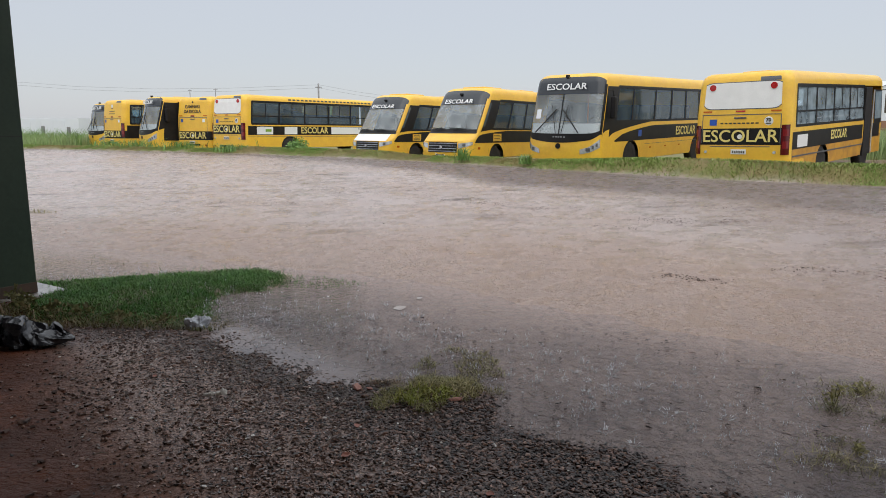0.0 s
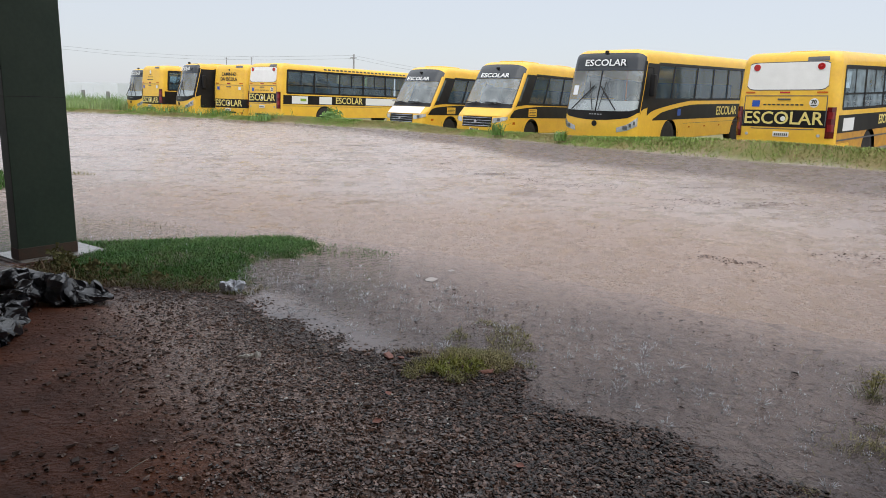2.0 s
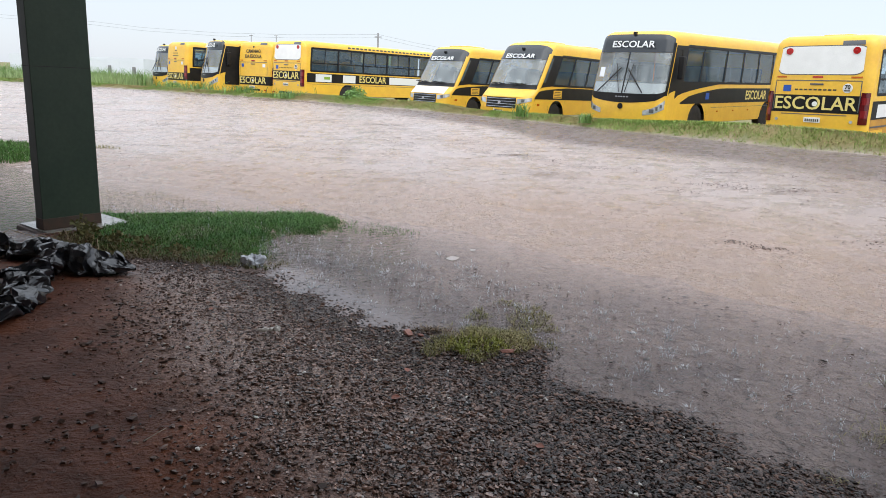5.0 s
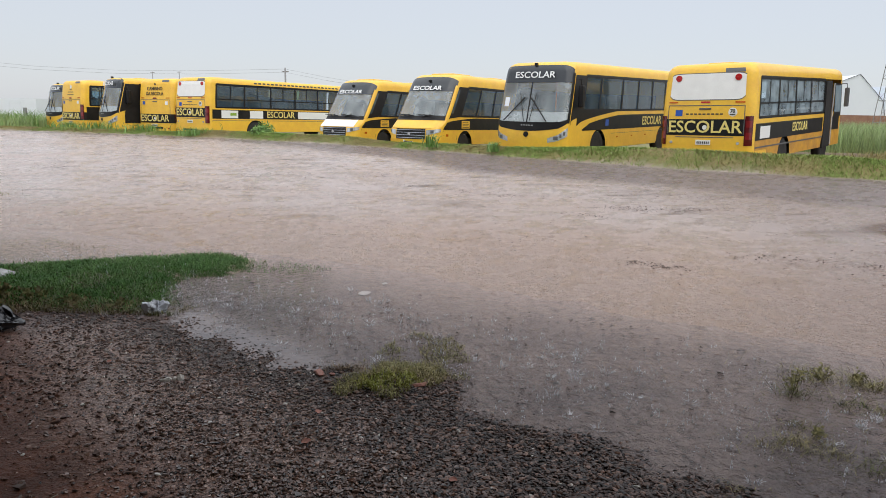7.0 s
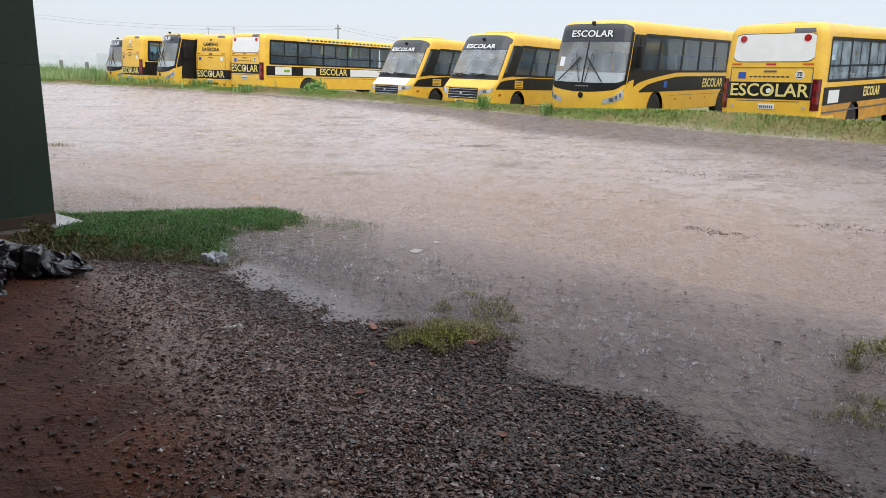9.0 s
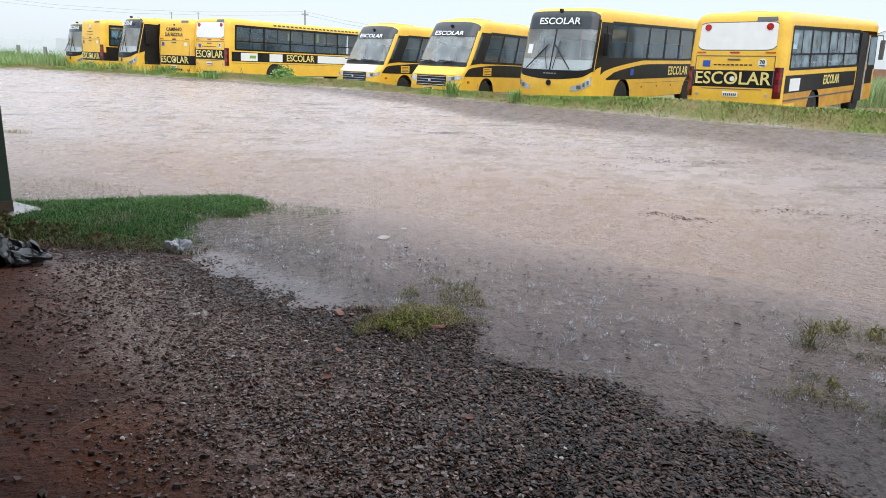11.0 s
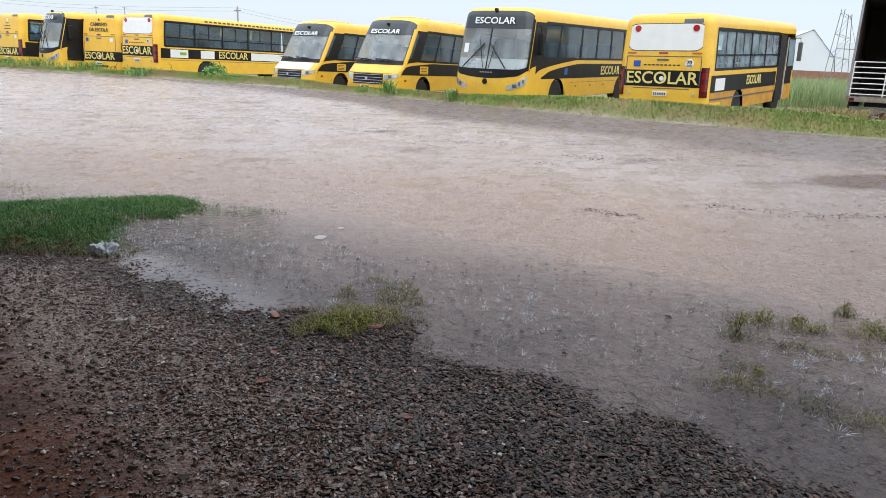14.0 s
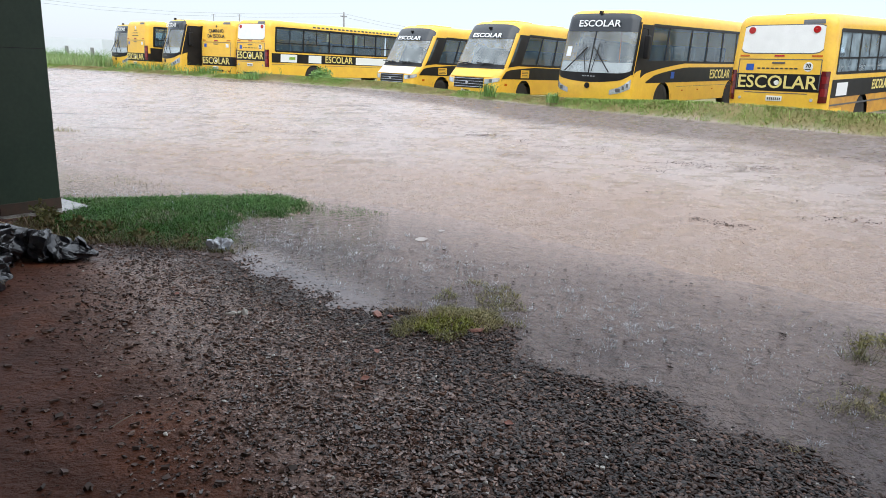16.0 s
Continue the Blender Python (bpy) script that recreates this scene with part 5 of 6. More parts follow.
for (ax, ay), (bx, by), m_, sp in (((-4.6, 13.8), (-2.6, 13.2), 60, 0.25), ((-3.4, 15.6), (-0.2, 15.2), 90, 0.3), ((0.6, 12.8), (2.3, 11.7), 120, 0.22), ((2.2, 10.1), (2.7, 9.7), 26, 0.15), ((2.9, 10.5), (4.6, 10.2), 150, 0.2),
                                ((2.2, 6.9), (2.75, 6.6), 50, 0.06), ((3.4, 7.1), (5.6, 6.5), 110, 0.14), ((5.6, 11.8), (6.9, 11.2), 70, 0.15), ((-10, 18.5), (-7.6, 17.6), 90, 0.4), ((4.4, 11.9), (5.2, 11.3), 40, 0.14), ((-0.6, 14.2), (0.6, 13.2), 60, 0.2)):
    m_ = m_ * 2
    t = rng.uniform(0, 1, m_) + 0.05 * rng.normal(0, 1, m_)
    cx.append(ax + (bx - ax) * t + rng.normal(0, sp, m_) * 0.9)
    cy.append(ay + (by - ay) * t + 0.1 * np.sin(9 * t) * sp / 0.15 + rng.normal(0, sp * 0.6, m_))
cx, cy = np.concatenate(cx), np.concatenate(cy)
stones("yard_clods", "dark mud clods standing in the wet yard", cx, cy, rng.uniform(0.003, 0.012, len(cx)), rng, CLOD, 0.5, 0.25, "clods", np.maximum(ground_z(cx, cy), WATER_Z), True)
# grit, thickened so its dark specks stand for the shaded sides of ripples
x, y = rng.uniform(-9, 9, 5200), rng.uniform(4.5, 19, 5200)
k = (side_of(SHORE, x, y) < -3.6) & (side_of(TOE, x, y) > 0.5)
x, y = x[k], y[k]
stones("yard_grit_ripples", "scattered grit in the wet yard, doubling as dark ripple shadows", x, y, rng.uniform(0.003, 0.010, len(x)) * rng.choice([0.7, 1, 1.3], len(x)), rng, CLOD, 0.35, 0.3, "clods", np.maximum(ground_z(x, y), WATER_Z))
x, y = rng.uniform(-1.8, 3.2, 16000), rng.uniform(1.8, 5.6, 16000)
b_ = side_of(SHORE, x, y) + 0.2 * wave(x, y, 4, 41)
k = (b_ < 0.02) & (rng.uniform(0, 1, 16000) < 0.9 * np.exp(np.minimum(b_, 0) / 0.11)) & (b_ > -0.6)
x, y = x[k], y[k]
stones("drowned_gravel", "dark gravel tips standing out of the puddle", x, y, rng.uniform(0.004, 0.011, len(x)), rng, STONE, 0.4, 0.7, "gravel", np.full(len(x), WATER_Z))
# flat lumps set flush with the water, reading as short dark dashes
x, y = rng.uniform(-1.6, 4.2, 2400), rng.uniform(2.4, 6.6, 2400)
b_ = side_of(SHORE, x, y)
k = (b_ < -0.1) & (b_ > -2.0 + 0.5 * wave(x, y, 2, 43)) & (wave(x, y, 3.5, 42) > -0.25)
x, y = x[k], y[k]
stones("drowned_gravel", "flat dark specks just breaking the puddle", x, y, rng.uniform(0.006, 0.017, len(x)) * rng.choice([0.6, 1, 1.2], len(x)), rng, STONE, 0.2, 1.1, "gravel", np.full(len(x), WATER_Z))
# rough gravel strip in front of the verge
x, y = rng.uniform(-24, 14, 40000), rng.uniform(9, 40, 40000)
s_ = side_of(TOE, x, y)
k = (s_ > 0.1) & (s_ + 0.9 * wave(x, y, 1.1, 14) < 3.2) & (rng.uniform(0, 1, 40000) < 0.8)
x, y = x[k], y[k]
stones("roadside_gravel", "dull wet gravel strip along the verge", x, y, rng.uniform(0.006, 0.018, len(x)), rng, ROADSTONE, 0.4, 0.5, sharp=True)

PATCH = [(-4.6, 7.0), (-3.45, 7.0), (-3.06, 7.37), (-2.54, 7.55), (-2.04, 7.67), (-1.71, 7.29), (-1.59, 6.88), (-1.7, 6.58), (-2.04, 6.5), (-2.04, 6.17), (-1.87, 5.55), (-2.08, 5.40), (-2.52, 5.42), (-3.2, 5.5), (-3.55, 5.72), (-3.5, 6.5), (-4.0, 6.75)]
x, y = scatter(PATCH, 80000, rng)
x, y = x + rng.normal(0, 0.045, len(x)), y + rng.normal(0, 0.045, len(x))
k = rng.uniform(0, 1, len(x)) < 0.45 + 0.55 * (wave(x, y, 6, 50) > -0.2)
blades("grass_patch", "low wet green grass between shed and puddle", x[k], y[k], rng, 0.02, 0.058, 0.0055, 1.5, GRASS)
x, y = scatter(PATCH, 2600, rng)
x, y = x + rng.normal(0, 0.10, len(x)), y + rng.normal(0, 0.09, len(x))
blades("grass_patch", "taller wet green blades over the low grass", x, y, rng, 0.05, 0.10, 0.005, 1.3, GRASS, np.maximum(ground_z(x, y), WATER_Z - 0.01) - 0.004)
FRINGE = [(-3.75, 5.75), (-3.2, 5.62), (-2.5, 5.55), (-1.9, 5.65), (-1.62, 5.5), (-1.75, 5.22), (-2.3, 5.28), (-3.0, 5.3), (-3.7, 5.45)]
x, y = scatter(FRINGE, 5200, rng)
blades("grass_fringe", "dull half-dry grass fringing the green patch", x, y, rng, 0.02, 0.085, 0.006, 1.6, FRINGEGRASS)
x, y = scatter([(-1.75, 7.3), (-1.2, 7.2), (-0.75, 6.95), (-0.9, 6.7), (-1.4, 6.7), (-1.7, 6.75)], 800, rng)
blades("flooded_grass", "sparse grass tips standing in the water", x, y, rng, 0.02, 0.065, 0.004, 1.0, GRASS, np.full(len(x), WATER_Z - 0.01))
x, y = scatter([(-10.5, 13), (-8.4, 12.6), (-7.1, 10.9), (-7.3, 10.1), (-9.5, 10.4), (-11.5, 11.5)], 16000, rng)
blades("grass_island", "low green grass island in the flooded yard", x, y, rng, 0.04, 0.12, 0.010, 0.8, GRASS, np.maximum(ground_z(x, y), WATER_Z))
x, y = scatter([(-5.2, 7.7), (-3.9, 7.9), (-3.3, 7.75), (-3.2, 8.05), (-4.2, 8.4), (-5.4, 8.2)], 500, rng)
blades("flooded_grass", "sparse grass tips standing in the water", x, y, rng, 0.02, 0.06, 0.004, 1.2, DRYGRASS, np.full(len(x), WATER_Z - 0.01))
x, y = rng.normal(-7.2, 0.16, 90), rng.normal(12.5, 0.08, 90)
blades("flooded_grass", "small dull grass clump standing in the yard", x, y, rng, 0.03, 0.11, 0.008, 1.2, DRYGRASS)
TUFT = [(-0.42, 3.72), (-0.36, 3.95), (-0.2, 4.0), (-0.16, 4.25), (-0.05, 4.38), (0.16, 4.22), (0.25, 4.05), (0.2, 3.85), (0.13, 3.78), (-0.08, 3.60), (-0.3, 3.62)]
x, y = scatter(TUFT, 5200, rng)
k = (wave(x, y, 14, 52) > -0.25)
x, y = x[k], y[k]
g = (x + 0.1) ** 2 * 6 + (y - 3.82) ** 2 * 16 < 0.22
blades("grass_tuft", "trampled green and straw tuft at the water's edge", x[g], y[g], rng, 0.025, 0.075, 0.005, 1.5, TUFTGREEN)
blades("grass_tuft", "trampled green and straw tuft at the water's edge", x[~g], y[~g], rng, 0.02, 0.07, 0.0045, 1.6, DRYGRASS)
x, y = rng.normal(-0.36, 0.06, 160), rng.normal(4.12, 0.03, 160)
blades("dry_tuft", "small reddish dry tuft on the bank", x, y, rng, 0.02, 0.06, 0.004, 1.5, STRAW)
x, y = scatter([(-0.3, 4.2), (-0.12, 4.6), (0.05, 4.85), (0.3, 4.8), (0.42, 4.4), (0.36, 3.95), (0.1, 3.9)], 3400, rng)
k = wave(x, y, 16, 54) > -0.1
blades("grass_tuft", "sparse straw-yellow grass standing at the water's edge", x[k], y[k], rng, 0.02, 0.055, 0.0045, 1.6, DRYGRASS, np.maximum(ground_z(x[k], y[k]), WATER_Z - 0.01))
# weeds in the flooded corner
for i, (px, py, n_, r_, h_) in enumerate(((2.18, 3.72, 46, 0.05, 0.17), (2.45, 3.98, 110, 0.12, 0.13), (2.66, 3.9, 70, 0.07, 0.12), (2.42, 3.58, 70, 0.10, 0.09), (2.56, 3.50, 50, 0.07, 0.09), (2.74, 3.82, 70, 0.06, 0.12), (1.99, 3.32, 60, 0.06, 0.07), (1.86, 3.12, 90, 0.09, 0.09), (1.98, 3.02, 80, 0.10, 0.07),
                                          (2.14, 2.86, 150, 0.13, 0.07), (2.32, 2.72, 150, 0.12, 0.07), (2.5, 2.6, 120, 0.12, 0.07), (3.12, 4.1, 46, 0.05, 0.14), (3.05, 3.75, 120, 0.12, 0.13), (3.25, 3.7, 90, 0.1, 0.14), (3.5, 4.0, 90, 0.12, 0.12), (1.40, 2.72, 40, 0.05, 0.05), (1.72, 3.14, 30, 0.05, 0.06), (3.3, 3.3, 80, 0.12, 0.10), (2.85, 3.45, 60, 0.1, 0.08))):
    q_ = np.concatenate([np.full(n_ * 2, 0.42), np.full(n_, 1.0)])
    x, y = rng.normal(px, r_, n_ * 3) * 1.0, rng.normal(py, r_ * 0.8, n_ * 3)
    x, y = px + (x - px) * q_, py + (y - py) * q_
    keep_ = rng.uniform(0, 1, len(x)) < 0.6
    x, y = px + (x[keep_] - px) * 1.5, py + (y[keep_] - py) * 1.5
    blades("weed", "straggly half-drowned weed in the puddle", x, y, rng, h_ * 0.12, h_ * 0.95, 0.0032, 2.2, DRYGRASS if i % 3 else FRINGEGRASS, np.full(len(x), WATER_Z - 0.008), category="weed")
# verge along the bus row
n = 300000
tx_, ty_ = np.array(TOE, float)[1:-1].T
arc_ = np.concatenate([[0], np.cumsum(np.hypot(np.diff(tx_), np.diff(ty_)))])
u_ = rng.uniform(arc_[0], arc_[-1] - 20, n)
x, y = np.interp(u_, arc_, tx_) + rng.uniform(-0.2, 2.2, n) * 0.5, np.interp(u_, arc_, ty_) + rng.uniform(-0.2, 2.2, n) * 0.86
s_ = side_of(TOE, x, y)
edge = s_ + 0.18 * wave(x, y, 2.0, 60) + 0.10 * wave(x, y, 7.0, 61)
k = (edge < 0.05) & (s_ > -1.9) & (rng.uniform(0, 1, n) < 0.45 + 0.55 * (wave(x, y, 1.7, 62) > -0.3))
x, y = x[k], y[k]
v_ = wave(x, y, 1.6, 63) + 0.5 * wave(x, y, 4.5, 64) + rng.normal(0, 0.16, len(x)) - 0.25 * smooth(4, 8, x)
blades("verge_grass", "ragged green grass on the verge", x[v_ < 0.02], y[v_ < 0.02], rng, 0.03, 0.11, 0.013, 1.5, VERGEGREEN)
blades("verge_grass", "ragged straw-coloured grass on the verge", x[v_ >= 0.02], y[v_ >= 0.02], rng, 0.02, 0.085, 0.012, 1.7, VERGE)
# tall field grass behind
def field(x0, x1, y0, y1, n_, h0, h1, far):
    x_, y_ = rng.uniform(x0, x1, n_), rng.uniform(y0, y1, n_)
    q = side_of(TOE, x_, y_) < far
    return blades("tall_grass", "tall pale green field grass", x_[q], y_[q], rng, h0, h1, 0.03, 0.45, TALL)


field(-60, -22.5, 37, 62, 30000, 0.45, 1.25, -1.2)
field(-34, -22.2, 38, 46, 9000, 0.5, 1.35, -1.6)
x, y = rng.uniform(-36, -22.3, 9000), rng.uniform(42.5, 47, 9000)
k = wave(x, y, 1.6, 67) + 0.5 * wave(x, y, 4.5, 68) > 0.05
blades("tall_weeds", "ragged tall green weeds along the fence", x[k], y[k], rng, 0.4, 1.75, 0.035, 0.6, WEED)
field(16.5, 44, 31, 66, 34000, 0.7, 1.9, -12)
field(20.5, 60, 24, 40, 9000, 0.4, 1.2, -12)
x, y = rng.uniform(-26, -8, 5200), rng.uniform(31, 41, 5200)
s_ = side_of(TOE, x, y)
k = (s_ < -0.5) & (s_ > -1.6) & (wave(x, y, 1.8, 66) > 0.1)
blades("tall_grass", "knee-high weeds before the end of the bus row", x[k], y[k], rng, 0.2, 0.55, 0.022, 0.7, WEED)


def weed_clump(name, label, px, py, pz, r, h, n_, material, leaf=0.05):
    """A leafy plant: stems with broad leaves."""
    ob = thing(name, label, "weed", pose(px, py, pz))
    v, f = [], []
    lv, lf = [], []
    thick = min(1, h * 2)
    for i in range(n_):
        a, t = rng.uniform(0, math.tau), rng.uniform(0.15, 1)
        tip = Vector((math.cos(a) * r * t, math.sin(a) * r * t, h * rng.uniform(0.55, 1) * math.sqrt(max(0.05, 1.02 - t * t))))
        sv, sf = rod([(tip.x * 0.15, tip.y * 0.15, 0), tip * 0.6, tip], [0.007 * thick, 0.005 * thick, 0.002 * thick], 4)
        f += [tuple(q + len(v) for q in g) for g in sf]
        v += sv
        for j in range(7):
            c = tip * rng.uniform(0.4, 1.0)
            d = Vector(rng.normal(0, 1, 3)).normalized()
            e_ = d.orthogonal().normalized() * leaf * 0.35
            d = d * leaf * rng.uniform(0.7, 1.5)
            q = len(lv)
            lv += [c, c + d * 0.5 + e_, c + d, c + d * 0.5 - e_]
            lf.append((q, q + 1, q + 2, q + 3))
    part("stems", (v, f), material, ob)
    part("leaves", (lv, lf), material, ob)
    return ob


weed_clump("weed_bush", "round leafy green weed before the long bus", -6.15, 30.3, 0.42, 0.62, 0.68, 110, WEED, 0.10)
x, y = rng.normal(0.62, 0.10, 90), rng.normal(23.2, 0.10, 90)
blades("weed_plant", "spiky green weed on the verge crest", x, y, rng, 0.31, 0.62, 0.028, 0.9, WEED, np.full(90, 0.48), "stuff", "weed")
x, y = rng.normal(2.45, 0.10, 90), rng.normal(21.0, 0.10, 90)
blades("weed_plant", "small green weed on the verge crest", x, y, rng, 0.21, 0.42, 0.028, 0.9, WEED, np.full(90, 0.48), "stuff", "weed")
x, y = rng.normal(-9.4, 0.36, 260), rng.normal(31.9, 0.21, 260)
blades("weed_plant", "green weed under the bus tail", x, y, rng, 0.16, 0.52, 0.026, 0.9, WEED, np.full(260, 0.42), "stuff", "weed")
x, y = rng.normal(-12.6, 0.48, 260), rng.normal(34.3, 0.28, 260)
blades("weed_plant", "tall green weed beside the bus nose", x, y, rng, 0.21, 0.69, 0.026, 0.9, WEED, np.full(260, 0.42), "stuff", "weed")
x, y = rng.normal(-15.2, 0.48, 260), rng.normal(35.5, 0.28, 260)
blades("weed_plant", "tall green weed before the bus grille", x, y, rng, 0.24, 0.80, 0.026, 0.9, WEED, np.full(260, 0.42), "stuff", "weed")
x, y = rng.normal(-17.2, 0.42, 260), rng.normal(36.6, 0.24, 260)
blades("weed_plant", "tall green weed before the bus grille", x, y, rng, 0.21, 0.69, 0.026, 0.9, WEED, np.full(260, 0.42), "stuff", "weed")
x, y = rng.normal(8.9, 0.24, 260), rng.normal(15.6, 0.14, 260)
blades("weed_plant", "low weed at the verge beside the truck", x, y, rng, 0.07, 0.23, 0.026, 0.9, WEED, np.full(260, 0.48), "stuff", "weed")

# ---- litter by the column ----
def crumpled(name, paths, widths, material, label, category, amp=1.0, soft=True):
    """Crumpled film: noisy flattened tubes along paths, joined into one mesh."""
    v, f = [], []
    for path, wd in zip(paths, widths):
        pts = [Vector(p) for p in path]
        fine = []
        for a, b in zip(pts, pts[1:]):
            fine += [a.lerp(b, t / 14) for t in range(14)]
        fine.append(pts[-1])
        sides = 34
        for i, p in enumerate(fine):
            d = (fine[min(i + 1, len(fine) - 1)] - fine[max(i - 1, 0)])
            side = Vector((-d.y, d.x, 0)).normalized()
            end = min(1, 0.25 + min(i, len(fine) - 1 - i) / 4)
            for k in range(sides):
                a = k * math.tau / sides
                q = p + side * math.cos(a) * wd * end + Vector((0, 0, max(-0.02, math.sin(a) * wd * 0.55 * end)))
                w3 = (noise.noise_vector(q * 8.0) * 0.07 + noise.noise_vector(q * 20.0) * 0.04) * amp
                q = q + w3 * end + (q - p).normalized() * (0.32 - abs(noise.noise(q * 6.0))) * 0.11 * amp * end
                q.z = max(q.z, float(ground_z(q.x, q.y)) + 0.002)
                v.append(q)
        base = len(v) - len(fine) * sides
        for i in range(len(fine) - 1):
            for k in range(sides):
                f.append((base + i * sides + k, base + i * sides + (k + 1) % sides, base + (i + 1) * sides + (k + 1) % sides, base + (i + 1) * sides + k))
    ob = new(name, mesh_of(name, v, f, material, soft))
    return tagged(ob, label, category)


crumpled("plastic_sheet", [[(-2.60, 4.78, 0.07), (-2.85, 4.72, 0.10), (-3.05, 4.68, 0.13), (-3.12, 4.45, 0.10), (-2.98, 4.15, 0.08), (-2.82, 3.92, 0.08), (-2.85, 3.6, 0.08), (-3.0, 3.3, 0.08)], [(-3.0, 4.75, 0.12), (-3.35, 5.0, 0.09), (-3.8, 5.02, 0.07), (-4.4, 4.9, 0.06)]],
         [0.105, 0.12], BAGBLACK, "crumpled black plastic sheet lying on red earth", "plastic sheet", 1.0, False)
bag = bmesh.new()
bmesh.ops.create_icosphere(bag, subdivisions=4, radius=1.0)
for q in bag.verts:
    d = q.co.copy()
    fold = 0.55 - abs(noise.noise(d * 1.7 + Vector((3.1, 0.4, 1.2)))) * 1.5 + 0.35 * (0.3 - abs(noise.noise(d * 4.0)))
    ear = 0.9 * max(0, d.normalized().dot(Vector((-0.75, 0.1, 0.62)).normalized()) - 0.78) / 0.22 + 0.8 * max(0, d.normalized().dot(Vector((0.8, -0.2, 0.45)).normalized()) - 0.82) / 0.18
    q.co = Vector((d.x * 0.085, d.y * 0.06, d.z * 0.078)) * (0.65 + fold * 0.6 + ear * 0.6)
    q.co.z = max(q.co.z, -0.03)
bag_me = bpy.data.meshes.new("plastic_bag")
bag.to_mesh(bag_me)
bag.free()
bag_me.materials.append(BAGWHITE)
bag_ob = new("plastic_bag", bag_me)
bag_ob.matrix_basis = pose(-1.92, 5.33, float(ground_z(-1.92, 5.33)) + 0.036, 0, 0, 15)
tagged(bag_ob, "small crumpled white plastic bag by the grass", "plastic bag")
for dx, dy, r_ in ((0, 0, 0.018), (-0.035, 0.02, 0.012), (-0.06, -0.012, 0.014), (-0.10, 0.0, 0.009)):
    ob = stones("pale_pebble", "broken pale shell bits on the gravel", np.array([-1.23 + dx]), np.array([3.76 + dy]), np.array([r_ * 1.7]), rng, PALE, 0.6, -1.4, "pebble")
    ob["kind"] = "thing"
twig_data = rod([(2.15, 6.78, 0.01), (2.4, 6.72, 0.025), (2.62, 6.62, 0.012)], [0.006, 0.009, 0.004], 6)
tagged(new("twig", mesh_of("twig", *twig_data, TIMBER)), "dark wet twig lying in the shallow water", "twig")
twig_data = rod([(2.42, 6.1, -0.01), (2.44, 6.12, 0.05), (2.41, 6.1, 0.075)], [0.005, 0.005, 0.003], 6)
tagged(new("twig", mesh_of("twig", *twig_data, TIMBER)), "short bent twig standing in the water", "twig")
for sx, sy, ex, ey in ((-3.9, 5.6, -4.15, 5.35), (-3.7, 5.65, -3.45, 5.4), (-3.6, 5.5, -3.75, 5.2), (-4.2, 5.5, -4.5, 5.3), (-3.3, 5.5, -3.1, 5.2)):
    d_ = rod([(sx, sy, 0.05), ((sx + ex) / 2, (sy + ey) / 2, 0.13), (ex, ey, 0.04)], [0.004, 0.004, 0.002], 5)
    tagged(new("straw_stalk", mesh_of("straw_stalk", *d_, STRAW)), "dry straw stalk leaning at the plinth", "straw")

def leaf(name, label, x, y, size, turn, material, category="leaf", curl=0.35):
    """A curled dead leaf or scrap: a pointed oval with a raised rim and a thickness."""
    v, f, rows = [], [], 7
    for i in range(rows + 1):
        u = i / rows
        wd = math.sin(math.pi * min(0.97, max(0.05, u))) ** 0.8 * 0.42
        for k in (-1, 0, 1):
            v.append(((u - 0.5) * size, k * wd * size * (1 + 0.15 * math.sin(5 * u + k)), (curl * abs(k) * wd + 0.12 * (u - 0.5) ** 2) * size + 0.004))
    for i in range(rows):
        for k in range(2):
            q = i * 3 + k
            f.append((q, q + 3, q + 4, q + 1))
    top = len(v)
    v += [(p[0], p[1], p[2] - 0.0015) for p in v]
    f += [tuple(j + top for j in g[::-1]) for g in f]
    ob = new(name, mesh_of(name, v, f, material, True))
    ob.matrix_basis = pose(x, y, max(float(ground_z(x, y)), WATER_Z) + 0.008, 8, -6, turn)
    return tagged(ob, label, category)


for x, y, size, turn in ((-0.44, 3.02, 0.045, 20), (-0.44, 3.42, 0.04, 110), (0.2, 2.71, 0.04, -35), (-1.75, 4.1, 0.03, 60)):
    leaf("dead_leaf", "curled reddish dead leaf lying on wet gravel", x, y, size, turn, LEAFRED)
for x, y, size, turn in ((-0.37, 5.93, 0.11, 8), (-0.21, 6.29, 0.06, -20)):
    leaf("plastic_scrap", "pale scrap of plastic film lying in shallow water", x, y, size, turn, SCRAP, "plastic scrap", 0.10)
for x, y, r_ in ((-0.51, 4.03, 0.045), (-0.43, 4.0, 0.03), (0.07, 3.78, 0.035), (-0.2, 3.09, 0.016), (-1.0, 2.74, 0.02)):
    ob = stones("clay_lump" if r_ > 0.025 else "pale_pebble", "red clay lump beside the grass tuft" if r_ > 0.025 else "single pale stone on the gravel", np.array([x]), np.array([y]), np.array([r_]), rng, CLAY if r_ > 0.025 else PALE, 0.4, 0.3, "clay lump" if r_ > 0.025 else "pebble")
    ob["kind"] = "thing"
